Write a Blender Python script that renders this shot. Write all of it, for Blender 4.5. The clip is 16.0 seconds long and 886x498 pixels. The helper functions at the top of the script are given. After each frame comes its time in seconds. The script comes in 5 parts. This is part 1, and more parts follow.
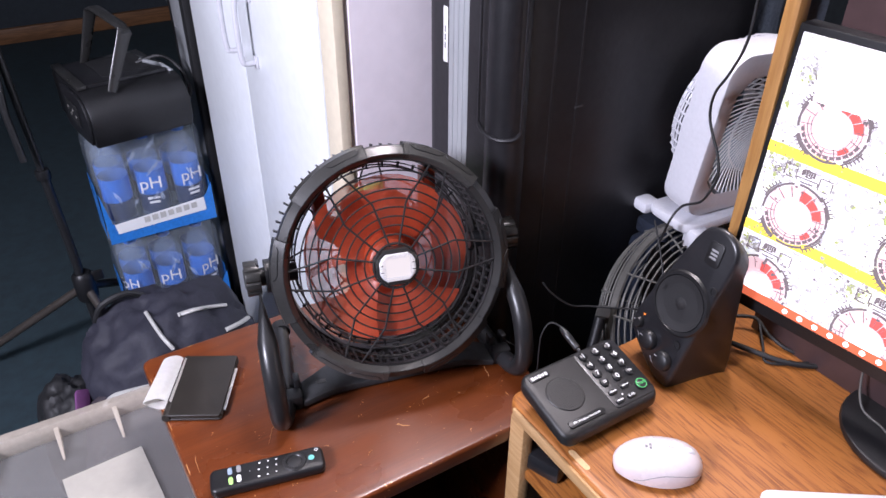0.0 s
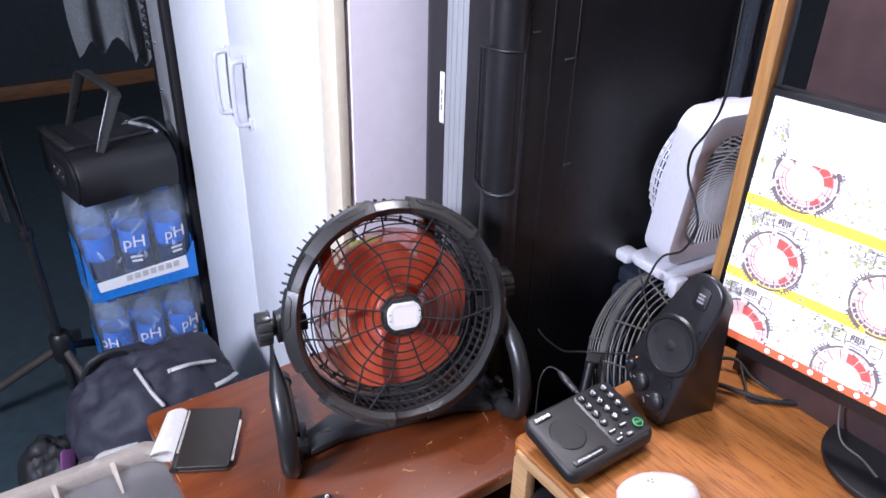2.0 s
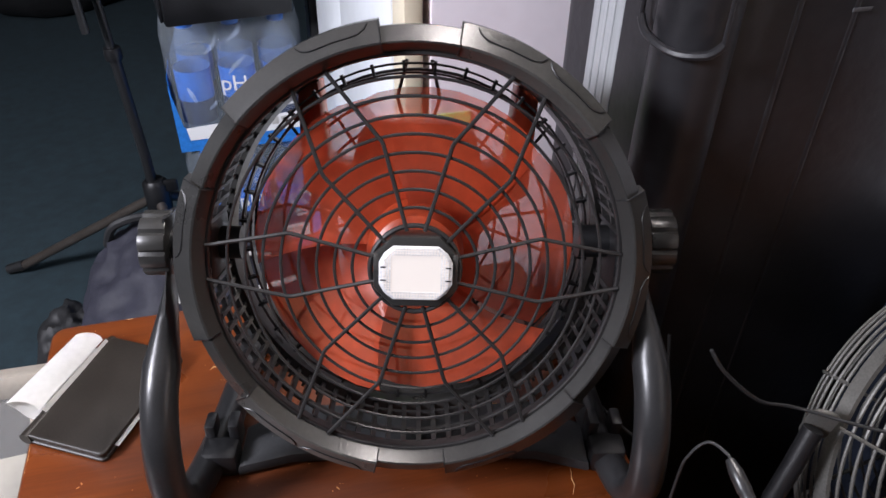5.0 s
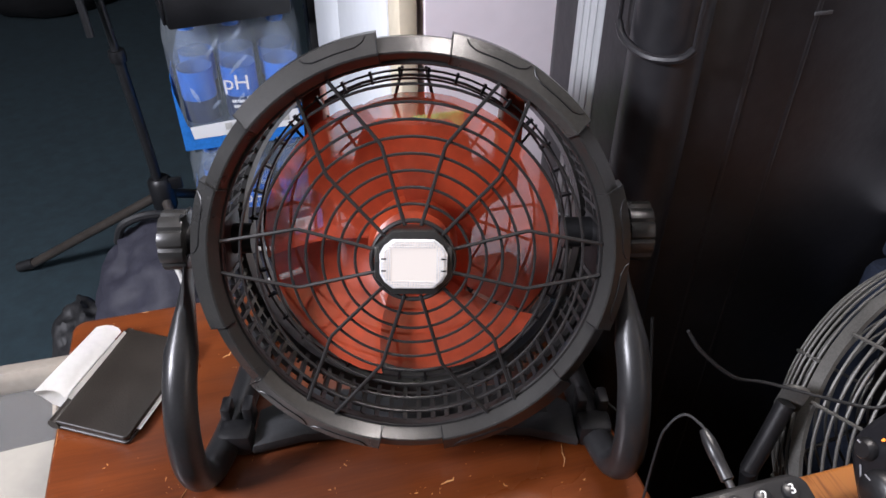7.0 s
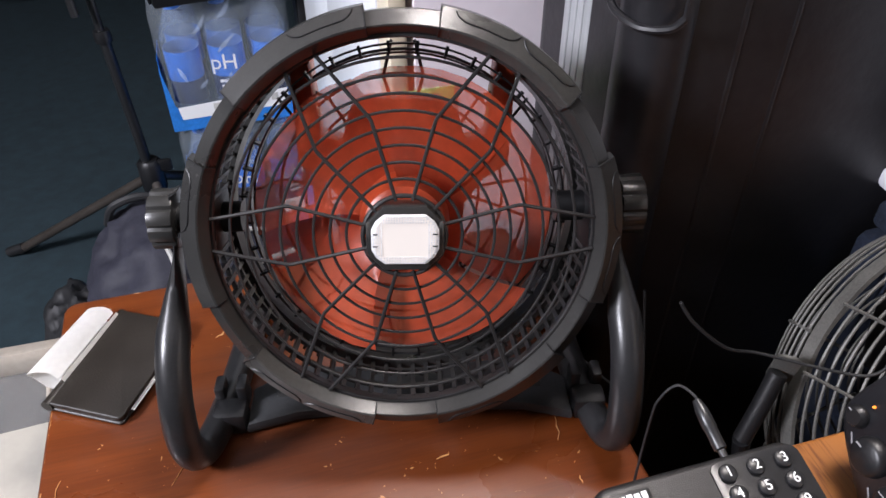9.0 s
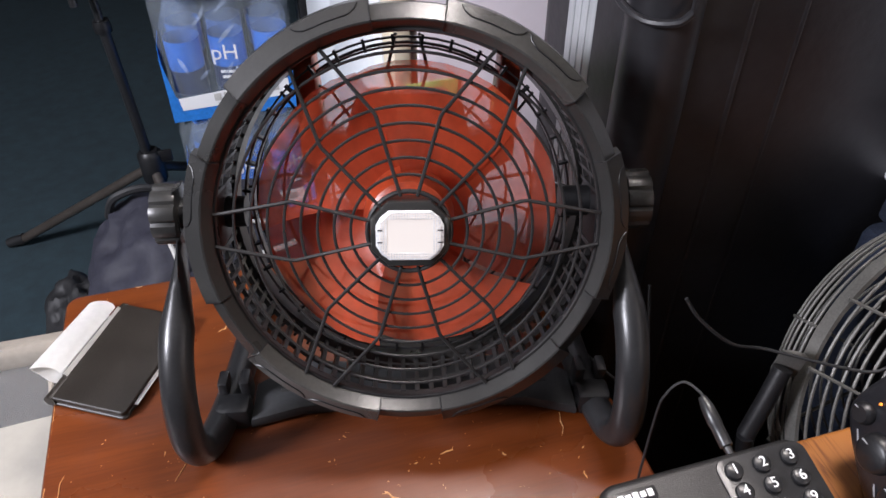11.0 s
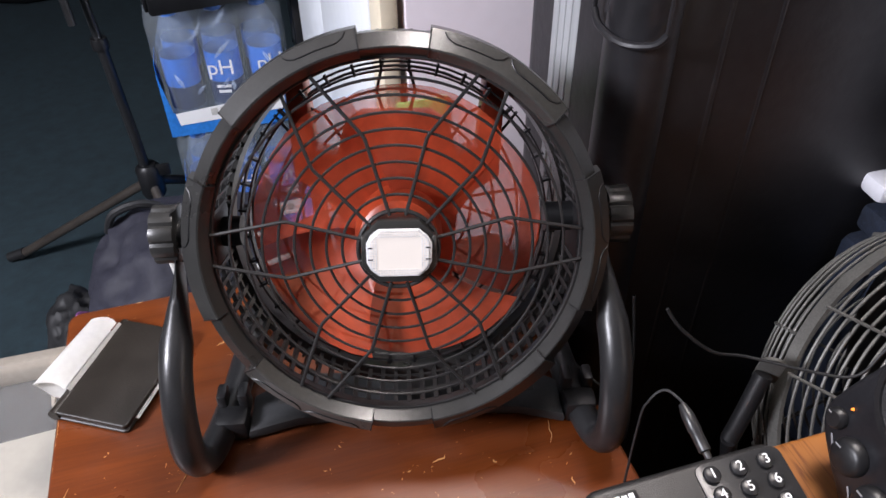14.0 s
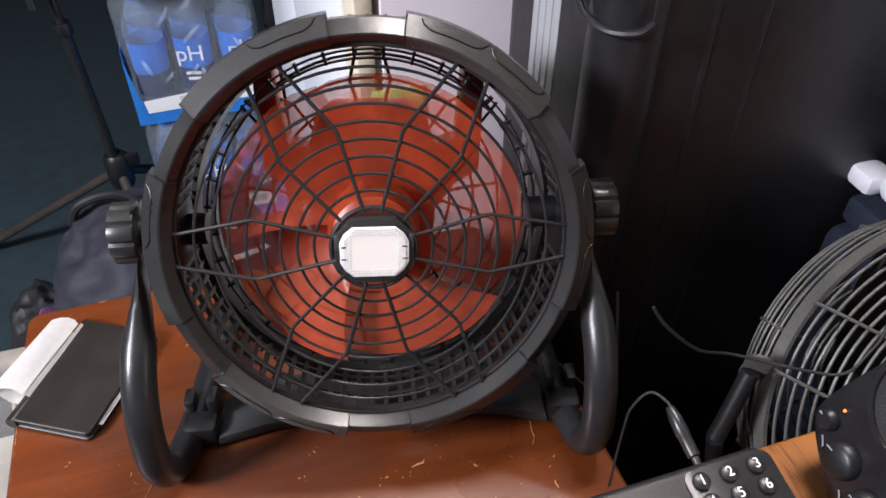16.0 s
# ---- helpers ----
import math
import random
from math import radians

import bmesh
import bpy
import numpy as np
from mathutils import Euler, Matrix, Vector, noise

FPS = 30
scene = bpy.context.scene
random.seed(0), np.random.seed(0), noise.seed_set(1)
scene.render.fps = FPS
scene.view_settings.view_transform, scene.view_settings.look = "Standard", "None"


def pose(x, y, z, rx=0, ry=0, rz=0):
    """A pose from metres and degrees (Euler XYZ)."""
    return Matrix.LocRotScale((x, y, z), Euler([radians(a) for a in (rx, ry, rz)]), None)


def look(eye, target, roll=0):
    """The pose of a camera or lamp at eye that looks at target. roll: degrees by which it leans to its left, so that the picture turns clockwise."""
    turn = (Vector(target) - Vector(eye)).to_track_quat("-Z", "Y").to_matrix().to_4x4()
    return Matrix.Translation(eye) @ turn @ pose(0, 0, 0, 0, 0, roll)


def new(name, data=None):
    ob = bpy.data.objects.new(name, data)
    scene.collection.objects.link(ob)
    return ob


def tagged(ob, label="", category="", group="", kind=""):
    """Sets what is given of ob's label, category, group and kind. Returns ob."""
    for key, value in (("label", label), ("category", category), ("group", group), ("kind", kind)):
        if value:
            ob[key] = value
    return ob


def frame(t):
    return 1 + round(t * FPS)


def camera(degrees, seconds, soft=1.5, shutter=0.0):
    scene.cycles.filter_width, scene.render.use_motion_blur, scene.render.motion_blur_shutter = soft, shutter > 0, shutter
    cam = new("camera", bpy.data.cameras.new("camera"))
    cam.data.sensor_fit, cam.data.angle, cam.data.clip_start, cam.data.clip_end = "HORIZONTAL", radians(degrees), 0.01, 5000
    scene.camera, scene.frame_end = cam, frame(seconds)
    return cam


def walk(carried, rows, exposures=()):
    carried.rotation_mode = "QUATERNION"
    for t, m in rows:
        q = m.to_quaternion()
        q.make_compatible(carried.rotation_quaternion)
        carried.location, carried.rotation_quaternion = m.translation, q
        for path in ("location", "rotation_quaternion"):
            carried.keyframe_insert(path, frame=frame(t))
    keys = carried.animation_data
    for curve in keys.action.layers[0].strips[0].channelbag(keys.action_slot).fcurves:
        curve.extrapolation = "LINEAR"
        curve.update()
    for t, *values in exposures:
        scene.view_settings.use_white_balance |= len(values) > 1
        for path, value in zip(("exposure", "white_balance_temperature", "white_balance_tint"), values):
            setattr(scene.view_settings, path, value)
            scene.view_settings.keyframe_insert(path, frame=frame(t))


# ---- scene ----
cam = camera(61.4, 16.0, 1.5, 0.5)
EXPOSURES = [(0, -0.06, 6050, 23), (2.6, 0.0, 5700, 20), (3.4, -0.06, 6200, 19), (5, -0.03, 6350, 16), (16, -0.03, 6400, 16)]
PATH = [
    (0, (0.0000, 0.0000, 1.4500), (0.8798, 1.4190, 0.3488), 0.34),
    (0.5, (-0.0051, 0.0039, 1.4423), (0.8893, 1.4320, 0.3650), 1.28),
    (1, (-0.0037, -0.0048, 1.4510), (0.9229, 1.4287, 0.4087), 1.42),
    (1.5, (-0.0203, -0.0130, 1.4656), (0.9460, 1.4235, 0.4643), 1.57),
    (2, (-0.0839, -0.0076, 1.4655), (0.9393, 1.4159, 0.5028), 1.62),
    (2.5, (-0.0390, 0.0674, 1.3903), (1.0081, 1.4973, 0.4636), 2.86),
    (3, (0.1482, 0.2495, 1.2537), (1.0377, 1.7236, 0.2361), 2.25),
    (3.5, (0.2426, 0.3449, 1.1910), (0.8512, 1.8777, 0.0597), 0.22),
    (3.7, (0.2620, 0.3560, 1.1724), (0.7937, 1.9022, 0.0208), -0.48),
    (5.8, (0.2917, 0.3218, 1.2163), (0.7061, 1.8479, -0.0081), 1.34),
    (6, (0.2886, 0.3163, 1.2163), (0.7065, 1.8488, 0.0011), 1.36),
    (6.5, (0.2873, 0.3119, 1.2213), (0.7065, 1.8379, -0.0018), 0.84),
    (7, (0.2847, 0.3077, 1.2293), (0.7006, 1.8286, -0.0011), 0.23),
    (7.5, (0.2862, 0.3090, 1.2313), (0.7024, 1.8238, -0.0065), -0.28),
    (8, (0.2948, 0.3169, 1.2111), (0.7172, 1.8139, -0.0461), -0.33),
    (8.5, (0.2836, 0.3086, 1.2204), (0.7077, 1.7996, -0.0433), -0.34),
    (9, (0.2852, 0.3070, 1.2253), (0.7105, 1.7901, -0.0474), -0.16),
    (11.5, (0.2829, 0.3198, 1.2267), (0.7038, 1.7843, -0.0687), -0.11),
    (12, (0.2855, 0.3257, 1.2167), (0.7099, 1.7891, -0.0787), -0.21),
    (12.5, (0.2834, 0.3152, 1.2436), (0.7050, 1.7798, -0.0514), -0.31),
    (13, (0.2880, 0.3101, 1.2402), (0.7097, 1.7814, -0.0471), -0.39),
    (13.5, (0.2871, 0.2979, 1.2460), (0.7091, 1.7753, -0.0344), -0.57),
    (14, (0.2879, 0.3000, 1.2470), (0.7140, 1.7737, -0.0362), -0.78),
    (14.5, (0.2909, 0.3028, 1.2469), (0.7266, 1.7642, -0.0470), -0.81),
    (15, (0.2987, 0.3233, 1.2301), (0.7486, 1.7662, -0.0798), -0.86),
    (15.5, (0.2948, 0.3305, 1.2324), (0.7732, 1.7530, -0.0896), 0.30),
    (16, (0.2955, 0.3254, 1.2363), (0.7713, 1.7584, -0.0753), 0.33),
]
walk(cam, [(t, look(eye, target, roll)) for t, eye, target, roll in PATH], EXPOSURES)

DESK_Z = 0.737

# ---- light ----
world = bpy.data.worlds.new("room_air")
scene.world = world
world.use_nodes = True
world.node_tree.nodes["Background"].inputs["Color"].default_value = (0.5, 0.6, 0.8, 1)
world.node_tree.nodes["Background"].inputs["Strength"].default_value = 0.1


def room_lamp(name, x, y, z, size, watts, colour, aim):
    data = bpy.data.lights.new(name, "AREA")
    data.shape, data.size, data.energy, data.color = "DISK", size, watts, colour
    ob = new(name, data)
    ob.matrix_basis = look((x, y, z), aim)
    return ob


room_lamp("room_light_back", 0.8, 0.98, 2.36, 0.5, 45, (1.0, 0.94, 0.87), (0.8, 0.95, 0))
room_lamp("room_light_front", -1.5, 0.3, 1.98, 0.5, 88, (0.92, 0.94, 1.0), (0.4, 0.9, 0.8))


from mathutils.bvhtree import BVHTree


# ---- materials ----
def material(name, base, rough=0.5, metal=0.0, vary=0.25, scale=40.0, bump=0.15, second=None, coat=0.0, alpha=1.0,
             spec=0.5, stretch=(1, 1, 1), per_object=0.0, transmission=0.0):
    m = bpy.data.materials.new(name)
    m.use_nodes = True
    nt = m.node_tree
    p = nt.nodes["Principled BSDF"]
    link = nt.links.new
    tc = nt.nodes.new("ShaderNodeTexCoord")
    mp = nt.nodes.new("ShaderNodeMapping")
    mp.inputs["Scale"].default_value = stretch
    link(tc.outputs["Object"], mp.inputs["Vector"])
    fine = nt.nodes.new("ShaderNodeTexNoise")
    fine.inputs["Scale"].default_value, fine.inputs["Detail"].default_value = scale * 6, 5
    broad = nt.nodes.new("ShaderNodeTexNoise")
    broad.inputs["Scale"].default_value, broad.inputs["Detail"].default_value = scale * 0.35, 6
    link(mp.outputs[0], fine.inputs["Vector"])
    link(mp.outputs[0], broad.inputs["Vector"])
    add = nt.nodes.new("ShaderNodeMath")
    add.operation = "ADD"
    link(fine.outputs["Fac"], add.inputs[0])
    link(broad.outputs["Fac"], add.inputs[1])
    ramp = nt.nodes.new("ShaderNodeMapRange")
    ramp.inputs["From Min"].default_value, ramp.inputs["From Max"].default_value = 0.7, 1.3
    link(add.outputs[0], ramp.inputs["Value"])
    mix = nt.nodes.new("ShaderNodeMix")
    mix.data_type = "RGBA"
    lo = [c * (1 - vary) for c in base] if second is None else second
    hi = [min(1, c * (1 + vary)) for c in base] if second is None else base
    mix.inputs["A"].default_value, mix.inputs["B"].default_value = (*lo, 1), (*hi, 1)
    link(ramp.outputs[0], mix.inputs["Factor"])
    colour = mix.outputs["Result"]
    if per_object:
        info = nt.nodes.new("ShaderNodeObjectInfo")
        hsv = nt.nodes.new("ShaderNodeHueSaturation")
        mr = nt.nodes.new("ShaderNodeMapRange")
        mr.inputs["To Min"].default_value, mr.inputs["To Max"].default_value = 1 - per_object, 1 + per_object
        link(info.outputs["Random"], mr.inputs["Value"])
        link(mr.outputs[0], hsv.inputs["Value"])
        link(colour, hsv.inputs["Color"])
        colour = hsv.outputs["Color"]
    link(colour, p.inputs["Base Color"])
    rr = nt.nodes.new("ShaderNodeMapRange")
    rr.inputs["To Min"].default_value, rr.inputs["To Max"].default_value = max(0.02, rough - 0.1), min(1, rough + 0.1)
    link(broad.outputs["Fac"], rr.inputs["Value"])
    link(rr.outputs[0], p.inputs["Roughness"])
    p.inputs["Metallic"].default_value = metal
    p.inputs["Coat Weight"].default_value = coat
    p.inputs["Alpha"].default_value = alpha
    p.inputs["Specular IOR Level"].default_value = spec
    p.inputs["Transmission Weight"].default_value = transmission
    if bump:
        b = nt.nodes.new("ShaderNodeBump")
        b.inputs["Strength"].default_value, b.inputs["Distance"].default_value = bump, 0.002
        link(fine.outputs["Fac"], b.inputs["Height"])
        link(b.outputs[0], p.inputs["Normal"])
    return m


def wood(name, light, dark, along, ring=26.0, rough=0.35, coat=0.0, chips=None, bump=0.12, lo=0.45, hi=1.0):
    """Grain running along the axis 'along' (0 x, 1 y, 2 z) in object space, with pores and, if asked, pale chips."""
    m = bpy.data.materials.new(name)
    m.use_nodes = True
    nt = m.node_tree
    p = nt.nodes["Principled BSDF"]
    link = nt.links.new
    tc = nt.nodes.new("ShaderNodeTexCoord")
    mp = nt.nodes.new("ShaderNodeMapping")
    sc = [1.0, 1.0, 1.0]
    sc[along] = 0.07
    mp.inputs["Scale"].default_value = sc
    link(tc.outputs["Object"], mp.inputs["Vector"])
    big = nt.nodes.new("ShaderNodeTexNoise")
    big.inputs["Scale"].default_value, big.inputs["Detail"].default_value, big.inputs["Distortion"].default_value = ring, 3, 0.6
    link(mp.outputs[0], big.inputs["Vector"])
    saw = nt.nodes.new("ShaderNodeMath")
    saw.operation = "MULTIPLY"
    saw.inputs[1].default_value = 7.0
    link(big.outputs["Fac"], saw.inputs[0])
    frac = nt.nodes.new("ShaderNodeMath")
    frac.operation = "PINGPONG"
    frac.inputs[1].default_value = 0.5
    link(saw.outputs[0], frac.inputs[0])
    pore = nt.nodes.new("ShaderNodeTexNoise")
    pore.inputs["Scale"].default_value, pore.inputs["Detail"].default_value = 420, 3
    link(mp.outputs[0], pore.inputs["Vector"])
    w = nt.nodes.new("ShaderNodeMath")
    w.operation = "MULTIPLY_ADD"
    w.inputs[1].default_value = 1.1
    link(frac.outputs[0], w.inputs[0])
    link(pore.outputs["Fac"], w.inputs[2])
    rng = nt.nodes.new("ShaderNodeMapRange")
    rng.inputs["From Min"].default_value, rng.inputs["From Max"].default_value = lo, hi
    link(w.outputs[0], rng.inputs["Value"])
    mix = nt.nodes.new("ShaderNodeMix")
    mix.data_type = "RGBA"
    mix.inputs["A"].default_value, mix.inputs["B"].default_value = (*dark, 1), (*light, 1)
    link(rng.outputs[0], mix.inputs["Factor"])
    colour = mix.outputs["Result"]
    stain = nt.nodes.new("ShaderNodeTexNoise")
    stain.inputs["Scale"].default_value, stain.inputs["Detail"].default_value = 7, 5
    link(tc.outputs["Object"], stain.inputs["Vector"])
    if chips:
        haze = nt.nodes.new("ShaderNodeMix")
        haze.data_type = "RGBA"
        haze.inputs["B"].default_value = (*[0.55 * a + 0.05 for a in light], 1)
        fade = nt.nodes.new("ShaderNodeMapRange")
        fade.inputs["From Min"].default_value, fade.inputs["From Max"].default_value, fade.inputs["To Max"].default_value = 0.52, 0.7, 0.25
        link(stain.outputs["Fac"], fade.inputs["Value"])
        link(fade.outputs[0], haze.inputs["Factor"])
        link(colour, haze.inputs["A"])
        colour = haze.outputs["Result"]
        v = nt.nodes.new("ShaderNodeTexNoise")
        v.inputs["Scale"].default_value, v.inputs["Detail"].default_value, v.inputs["Distortion"].default_value = 130, 2, 1.2
        link(tc.outputs["Object"], v.inputs["Vector"])
        cut = nt.nodes.new("ShaderNodeMapRange")
        cut.inputs["From Min"].default_value, cut.inputs["From Max"].default_value = 0.728, 0.745
        link(v.outputs["Fac"], cut.inputs["Value"])
        cm = nt.nodes.new("ShaderNodeMix")
        cm.data_type = "RGBA"
        cm.inputs["B"].default_value = (*chips, 1)
        link(cut.outputs[0], cm.inputs["Factor"])
        link(colour, cm.inputs["A"])
        colour = cm.outputs["Result"]
    link(colour, p.inputs["Base Color"])
    rr = nt.nodes.new("ShaderNodeMapRange")
    rr.inputs["From Min"].default_value, rr.inputs["From Max"].default_value = 0.3, 0.7
    rr.inputs["To Min"].default_value, rr.inputs["To Max"].default_value = rough - 0.1, rough + 0.15
    link(stain.outputs["Fac"], rr.inputs["Value"])
    link(rr.outputs[0], p.inputs["Roughness"])
    p.inputs["Coat Weight"].default_value = coat
    p.inputs["Coat Roughness"].default_value = 0.25
    b = nt.nodes.new("ShaderNodeBump")
    b.inputs["Strength"].default_value, b.inputs["Distance"].default_value = bump, 0.001
    link(w.outputs[0], b.inputs["Height"])
    link(b.outputs[0], p.inputs["Normal"])
    return m


def glow(name, colour, strength):
    m = bpy.data.materials.new(name)
    m.use_nodes = True
    p = m.node_tree.nodes["Principled BSDF"]
    p.inputs["Base Color"].default_value = (*[c * 0.5 for c in colour], 1)
    p.inputs["Roughness"].default_value = 0.3
    p.inputs["Emission Color"].default_value = (*colour, 1)
    p.inputs["Emission Strength"].default_value = strength
    return m


M_FAN = material("fan_charcoal_plastic", (0.026, 0.0255, 0.0245), 0.3, vary=0.15, scale=60, bump=0.06)
M_FAN_EDGE = material("fan_worn_edge_plastic", (0.05, 0.049, 0.046), 0.28, vary=0.2, scale=50, bump=0.05)
M_WIRE = material("grille_dark_plastic", (0.022, 0.021, 0.021), 0.36, vary=0.2, scale=80, bump=0.03)
M_TUBE = material("powder_coated_tube", (0.018, 0.018, 0.019), 0.33, vary=0.2, scale=60, bump=0.06)
M_BLADE = material("red_translucent_plastic", (0.86, 0.135, 0.052), 0.34, vary=0.15, scale=20, bump=0.03, alpha=0.6, spec=0.8)
M_LENS = glow("lamp_diffuser", (1.0, 0.93, 0.86), 0.36)
M_LENS_EDGE = material("clear_prismatic_plastic", (0.75, 0.75, 0.76), 0.2, vary=0.3, scale=120, bump=0.6)
M_BLACK = material("black_plastic", (0.01, 0.01, 0.011), 0.4, vary=0.3, scale=50, bump=0.1)
M_BLACK_SOFT = material("black_rubber", (0.012, 0.012, 0.013), 0.6, vary=0.3, scale=60, bump=0.1)
M_LOCKER = material("black_moulded_plastic", (0.0135, 0.013, 0.0148), 0.42, vary=0.3, scale=14, bump=0.2, spec=0.45)
M_LEATHER = material("black_leather", (0.016, 0.0125, 0.0095), 0.45, vary=0.25, scale=90, bump=0.12)
M_WHITE_PAINT = material("white_gloss_paint", (0.83, 0.86, 0.88), 0.35, vary=0.04, scale=8, bump=0.05)
M_CREAM = material("cream_edge_board", (0.74, 0.66, 0.5), 0.5, vary=0.06, scale=12, bump=0.06)
M_END = material("pale_laminate", (0.76, 0.7, 0.74), 0.4, vary=0.05, scale=6, bump=0.04)
M_WHITE_PLASTIC = material("white_plastic", (0.62, 0.62, 0.66), 0.35, vary=0.05, scale=30, bump=0.04)
M_GREY_PLASTIC = material("white_grille_plastic", (0.72, 0.73, 0.75), 0.4, vary=0.08, scale=60, bump=0.03)
M_ALU = material("brushed_aluminium", (0.36, 0.375, 0.385), 0.38, 0.3, vary=0.15, scale=40, bump=0.12, stretch=(1, 1, 0.05))
M_CHROME = material("chrome", (0.8, 0.8, 0.82), 0.15, 1.0, vary=0.05, scale=60, bump=0.0)
M_STEEL = material("dull_grey_wire", (0.115, 0.112, 0.103), 0.5, 0.25, vary=0.25, scale=80, bump=0.05)
M_GREEN_DARK = material("dark_green_painted_side", (0.03, 0.042, 0.028), 0.5, vary=0.25, scale=20, bump=0.2)
M_CARPET = material("dark_teal_carpet", (0.02, 0.038, 0.047), 0.95, vary=0.3, scale=90, bump=0.3)
M_WALL = material("dark_navy_wall_paint", (0.03, 0.04, 0.05), 0.8, vary=0.2, scale=6, bump=0.2)
M_CEILING = material("ceiling_white", (0.6, 0.6, 0.58), 0.9, vary=0.06, scale=10, bump=0.2)
M_TABLE = wood("red_brown_varnished_wood", (0.145, 0.034, 0.007), (0.102, 0.0225, 0.005), 0, 9, 0.3, 0.3, (0.6, 0.3, 0.12), 0.05)
M_OAK = wood("oak_laminate", (0.36, 0.132, 0.028), (0.17, 0.052, 0.01), 1, 64, 0.42, 0.1, None, 0.12, 0.38, 0.85)
M_OAK_EDGE = wood("oak_edge_band", (0.5, 0.31, 0.15), (0.42, 0.24, 0.1), 1, 24, 0.45)
M_HUTCH = wood("oak_board_edge", (0.46, 0.24, 0.075), (0.36, 0.17, 0.05), 2, 30, 0.45)
M_HUTCH_BACK = material("purple_brown_panel", (0.06, 0.036, 0.036), 0.4, vary=0.25, scale=5, bump=0.08)
M_RAIL = wood("brown_rail_wood", (0.25, 0.12, 0.05), (0.15, 0.07, 0.03), 0, 24, 0.5)
M_PAPER = material("white_paper", (0.8, 0.79, 0.76), 0.8, vary=0.05, scale=30, bump=0.1)
M_TUB = material("frosted_clear_plastic", (0.3, 0.29, 0.28), 0.4, vary=0.1, scale=10, bump=0.1, alpha=0.3)
M_TUB_RIM = material("frosted_plastic_rim", (0.62, 0.55, 0.46), 0.4, vary=0.1, scale=20, bump=0.1, alpha=0.5)
M_CARD = material("cream_card", (0.36, 0.34, 0.295), 0.75, vary=0.06, scale=12, bump=0.1)
M_PACK = material("navy_nylon", (0.02, 0.02, 0.032), 0.7, vary=0.25, scale=25, bump=0.25)
M_PACK_PURPLE = material("purple_brown_nylon", (0.034, 0.025, 0.032), 0.75, vary=0.25, scale=25, bump=0.25)
M_PIPING = material("grey_reflective_piping", (0.5, 0.49, 0.46), 0.5, vary=0.15, scale=60, bump=0.2)
M_FILM = material("clear_shrink_film", (0.72, 0.8, 0.98), 0.06, vary=0.25, scale=2.5, bump=1.0, alpha=0.13, spec=0.9)
M_BLUE = material("blue_printed_film", (0.03, 0.2, 0.62), 0.3, vary=0.2, scale=20, bump=0.4)
M_BOTTLE = material("clear_bottle_plastic", (0.3, 0.42, 0.66), 0.05, vary=0.06, scale=20, bump=0.0, alpha=0.2, spec=0.9)
M_LABEL = material("blue_bottle_label", (0.025, 0.16, 0.62), 0.35, vary=0.2, scale=20, bump=0.08)
M_LABEL_DARK = material("navy_bottle_label", (0.012, 0.025, 0.08), 0.35, vary=0.2, scale=20, bump=0.05)
M_LETTER = material("white_ink", (0.82, 0.82, 0.82), 0.5, vary=0.03, scale=60, bump=0.0)
M_DARK_INK = material("grey_ink", (0.25, 0.25, 0.26), 0.5, vary=0.05, scale=60, bump=0.0)
M_KEYPAD = material("charcoal_textured_plastic", (0.0135, 0.013, 0.013), 0.45, vary=0.25, scale=170, bump=0.14)
M_KEY = material("black_rubber_key", (0.016, 0.016, 0.017), 0.35, vary=0.2, scale=80, bump=0.05)
M_GREEN_KEY = material("green_key_ring", (0.06, 0.45, 0.12), 0.4, vary=0.1, scale=60, bump=0.02)
M_SPEAKER = material("black_satin_plastic", (0.014, 0.014, 0.016), 0.32, vary=0.25, scale=50, bump=0.06)
M_MESH = material("woven_speaker_cloth", (0.01, 0.01, 0.011), 0.7, vary=0.4, scale=160, bump=0.6)
M_AMBER = glow("amber_led", (1.0, 0.3, 0.04), 1.6)
M_NAVY = material("navy_cloth", (0.008, 0.014, 0.03), 0.9, vary=0.35, scale=40, bump=0.6)
M_GREY_CLOTH = material("grey_cloth", (0.3, 0.32, 0.33), 0.9, vary=0.25, scale=30, bump=0.6)
M_BLUE_CLOTH = material("blue_grey_cloth", (0.09, 0.105, 0.13), 0.9, vary=0.25, scale=30, bump=0.6)
M_TEAL_KEY = material("teal_button", (0.15, 0.5, 0.5), 0.4, vary=0.05, scale=60, bump=0.0)
M_LIME = material("lime_button", (0.4, 0.75, 0.2), 0.4, vary=0.05, scale=60, bump=0.0)


# ---- mesh helpers ----
def thing(name, m, label, category, group="", kind=""):
    ob = new(name)
    ob.empty_display_size = 0.02
    ob.matrix_basis = m
    return tagged(ob, label, category, group, kind)


def part(name, bm, mat, parent=None, label="", smooth=40, kind=""):
    """Links a bmesh as one mesh object, under a thing or a part."""
    bmesh.ops.recalc_face_normals(bm, faces=bm.faces)
    me = bpy.data.meshes.new(name)
    bm.to_mesh(me)
    bm.free()
    me.materials.append(mat)
    if smooth:
        me.polygons.foreach_set("use_smooth", [True] * len(me.polygons))
        me.set_sharp_from_angle(angle=radians(smooth))
    ob = new(name, me)
    ob.parent = parent
    if label or kind:
        tagged(ob, label, "", "", kind)
    return ob


def solo(name, bm, mat, m, label, category, group="", kind="", smooth=40):
    ob = part(name, bm, mat, None, "", smooth)
    ob.matrix_basis = m
    return tagged(ob, label, category, group, kind)


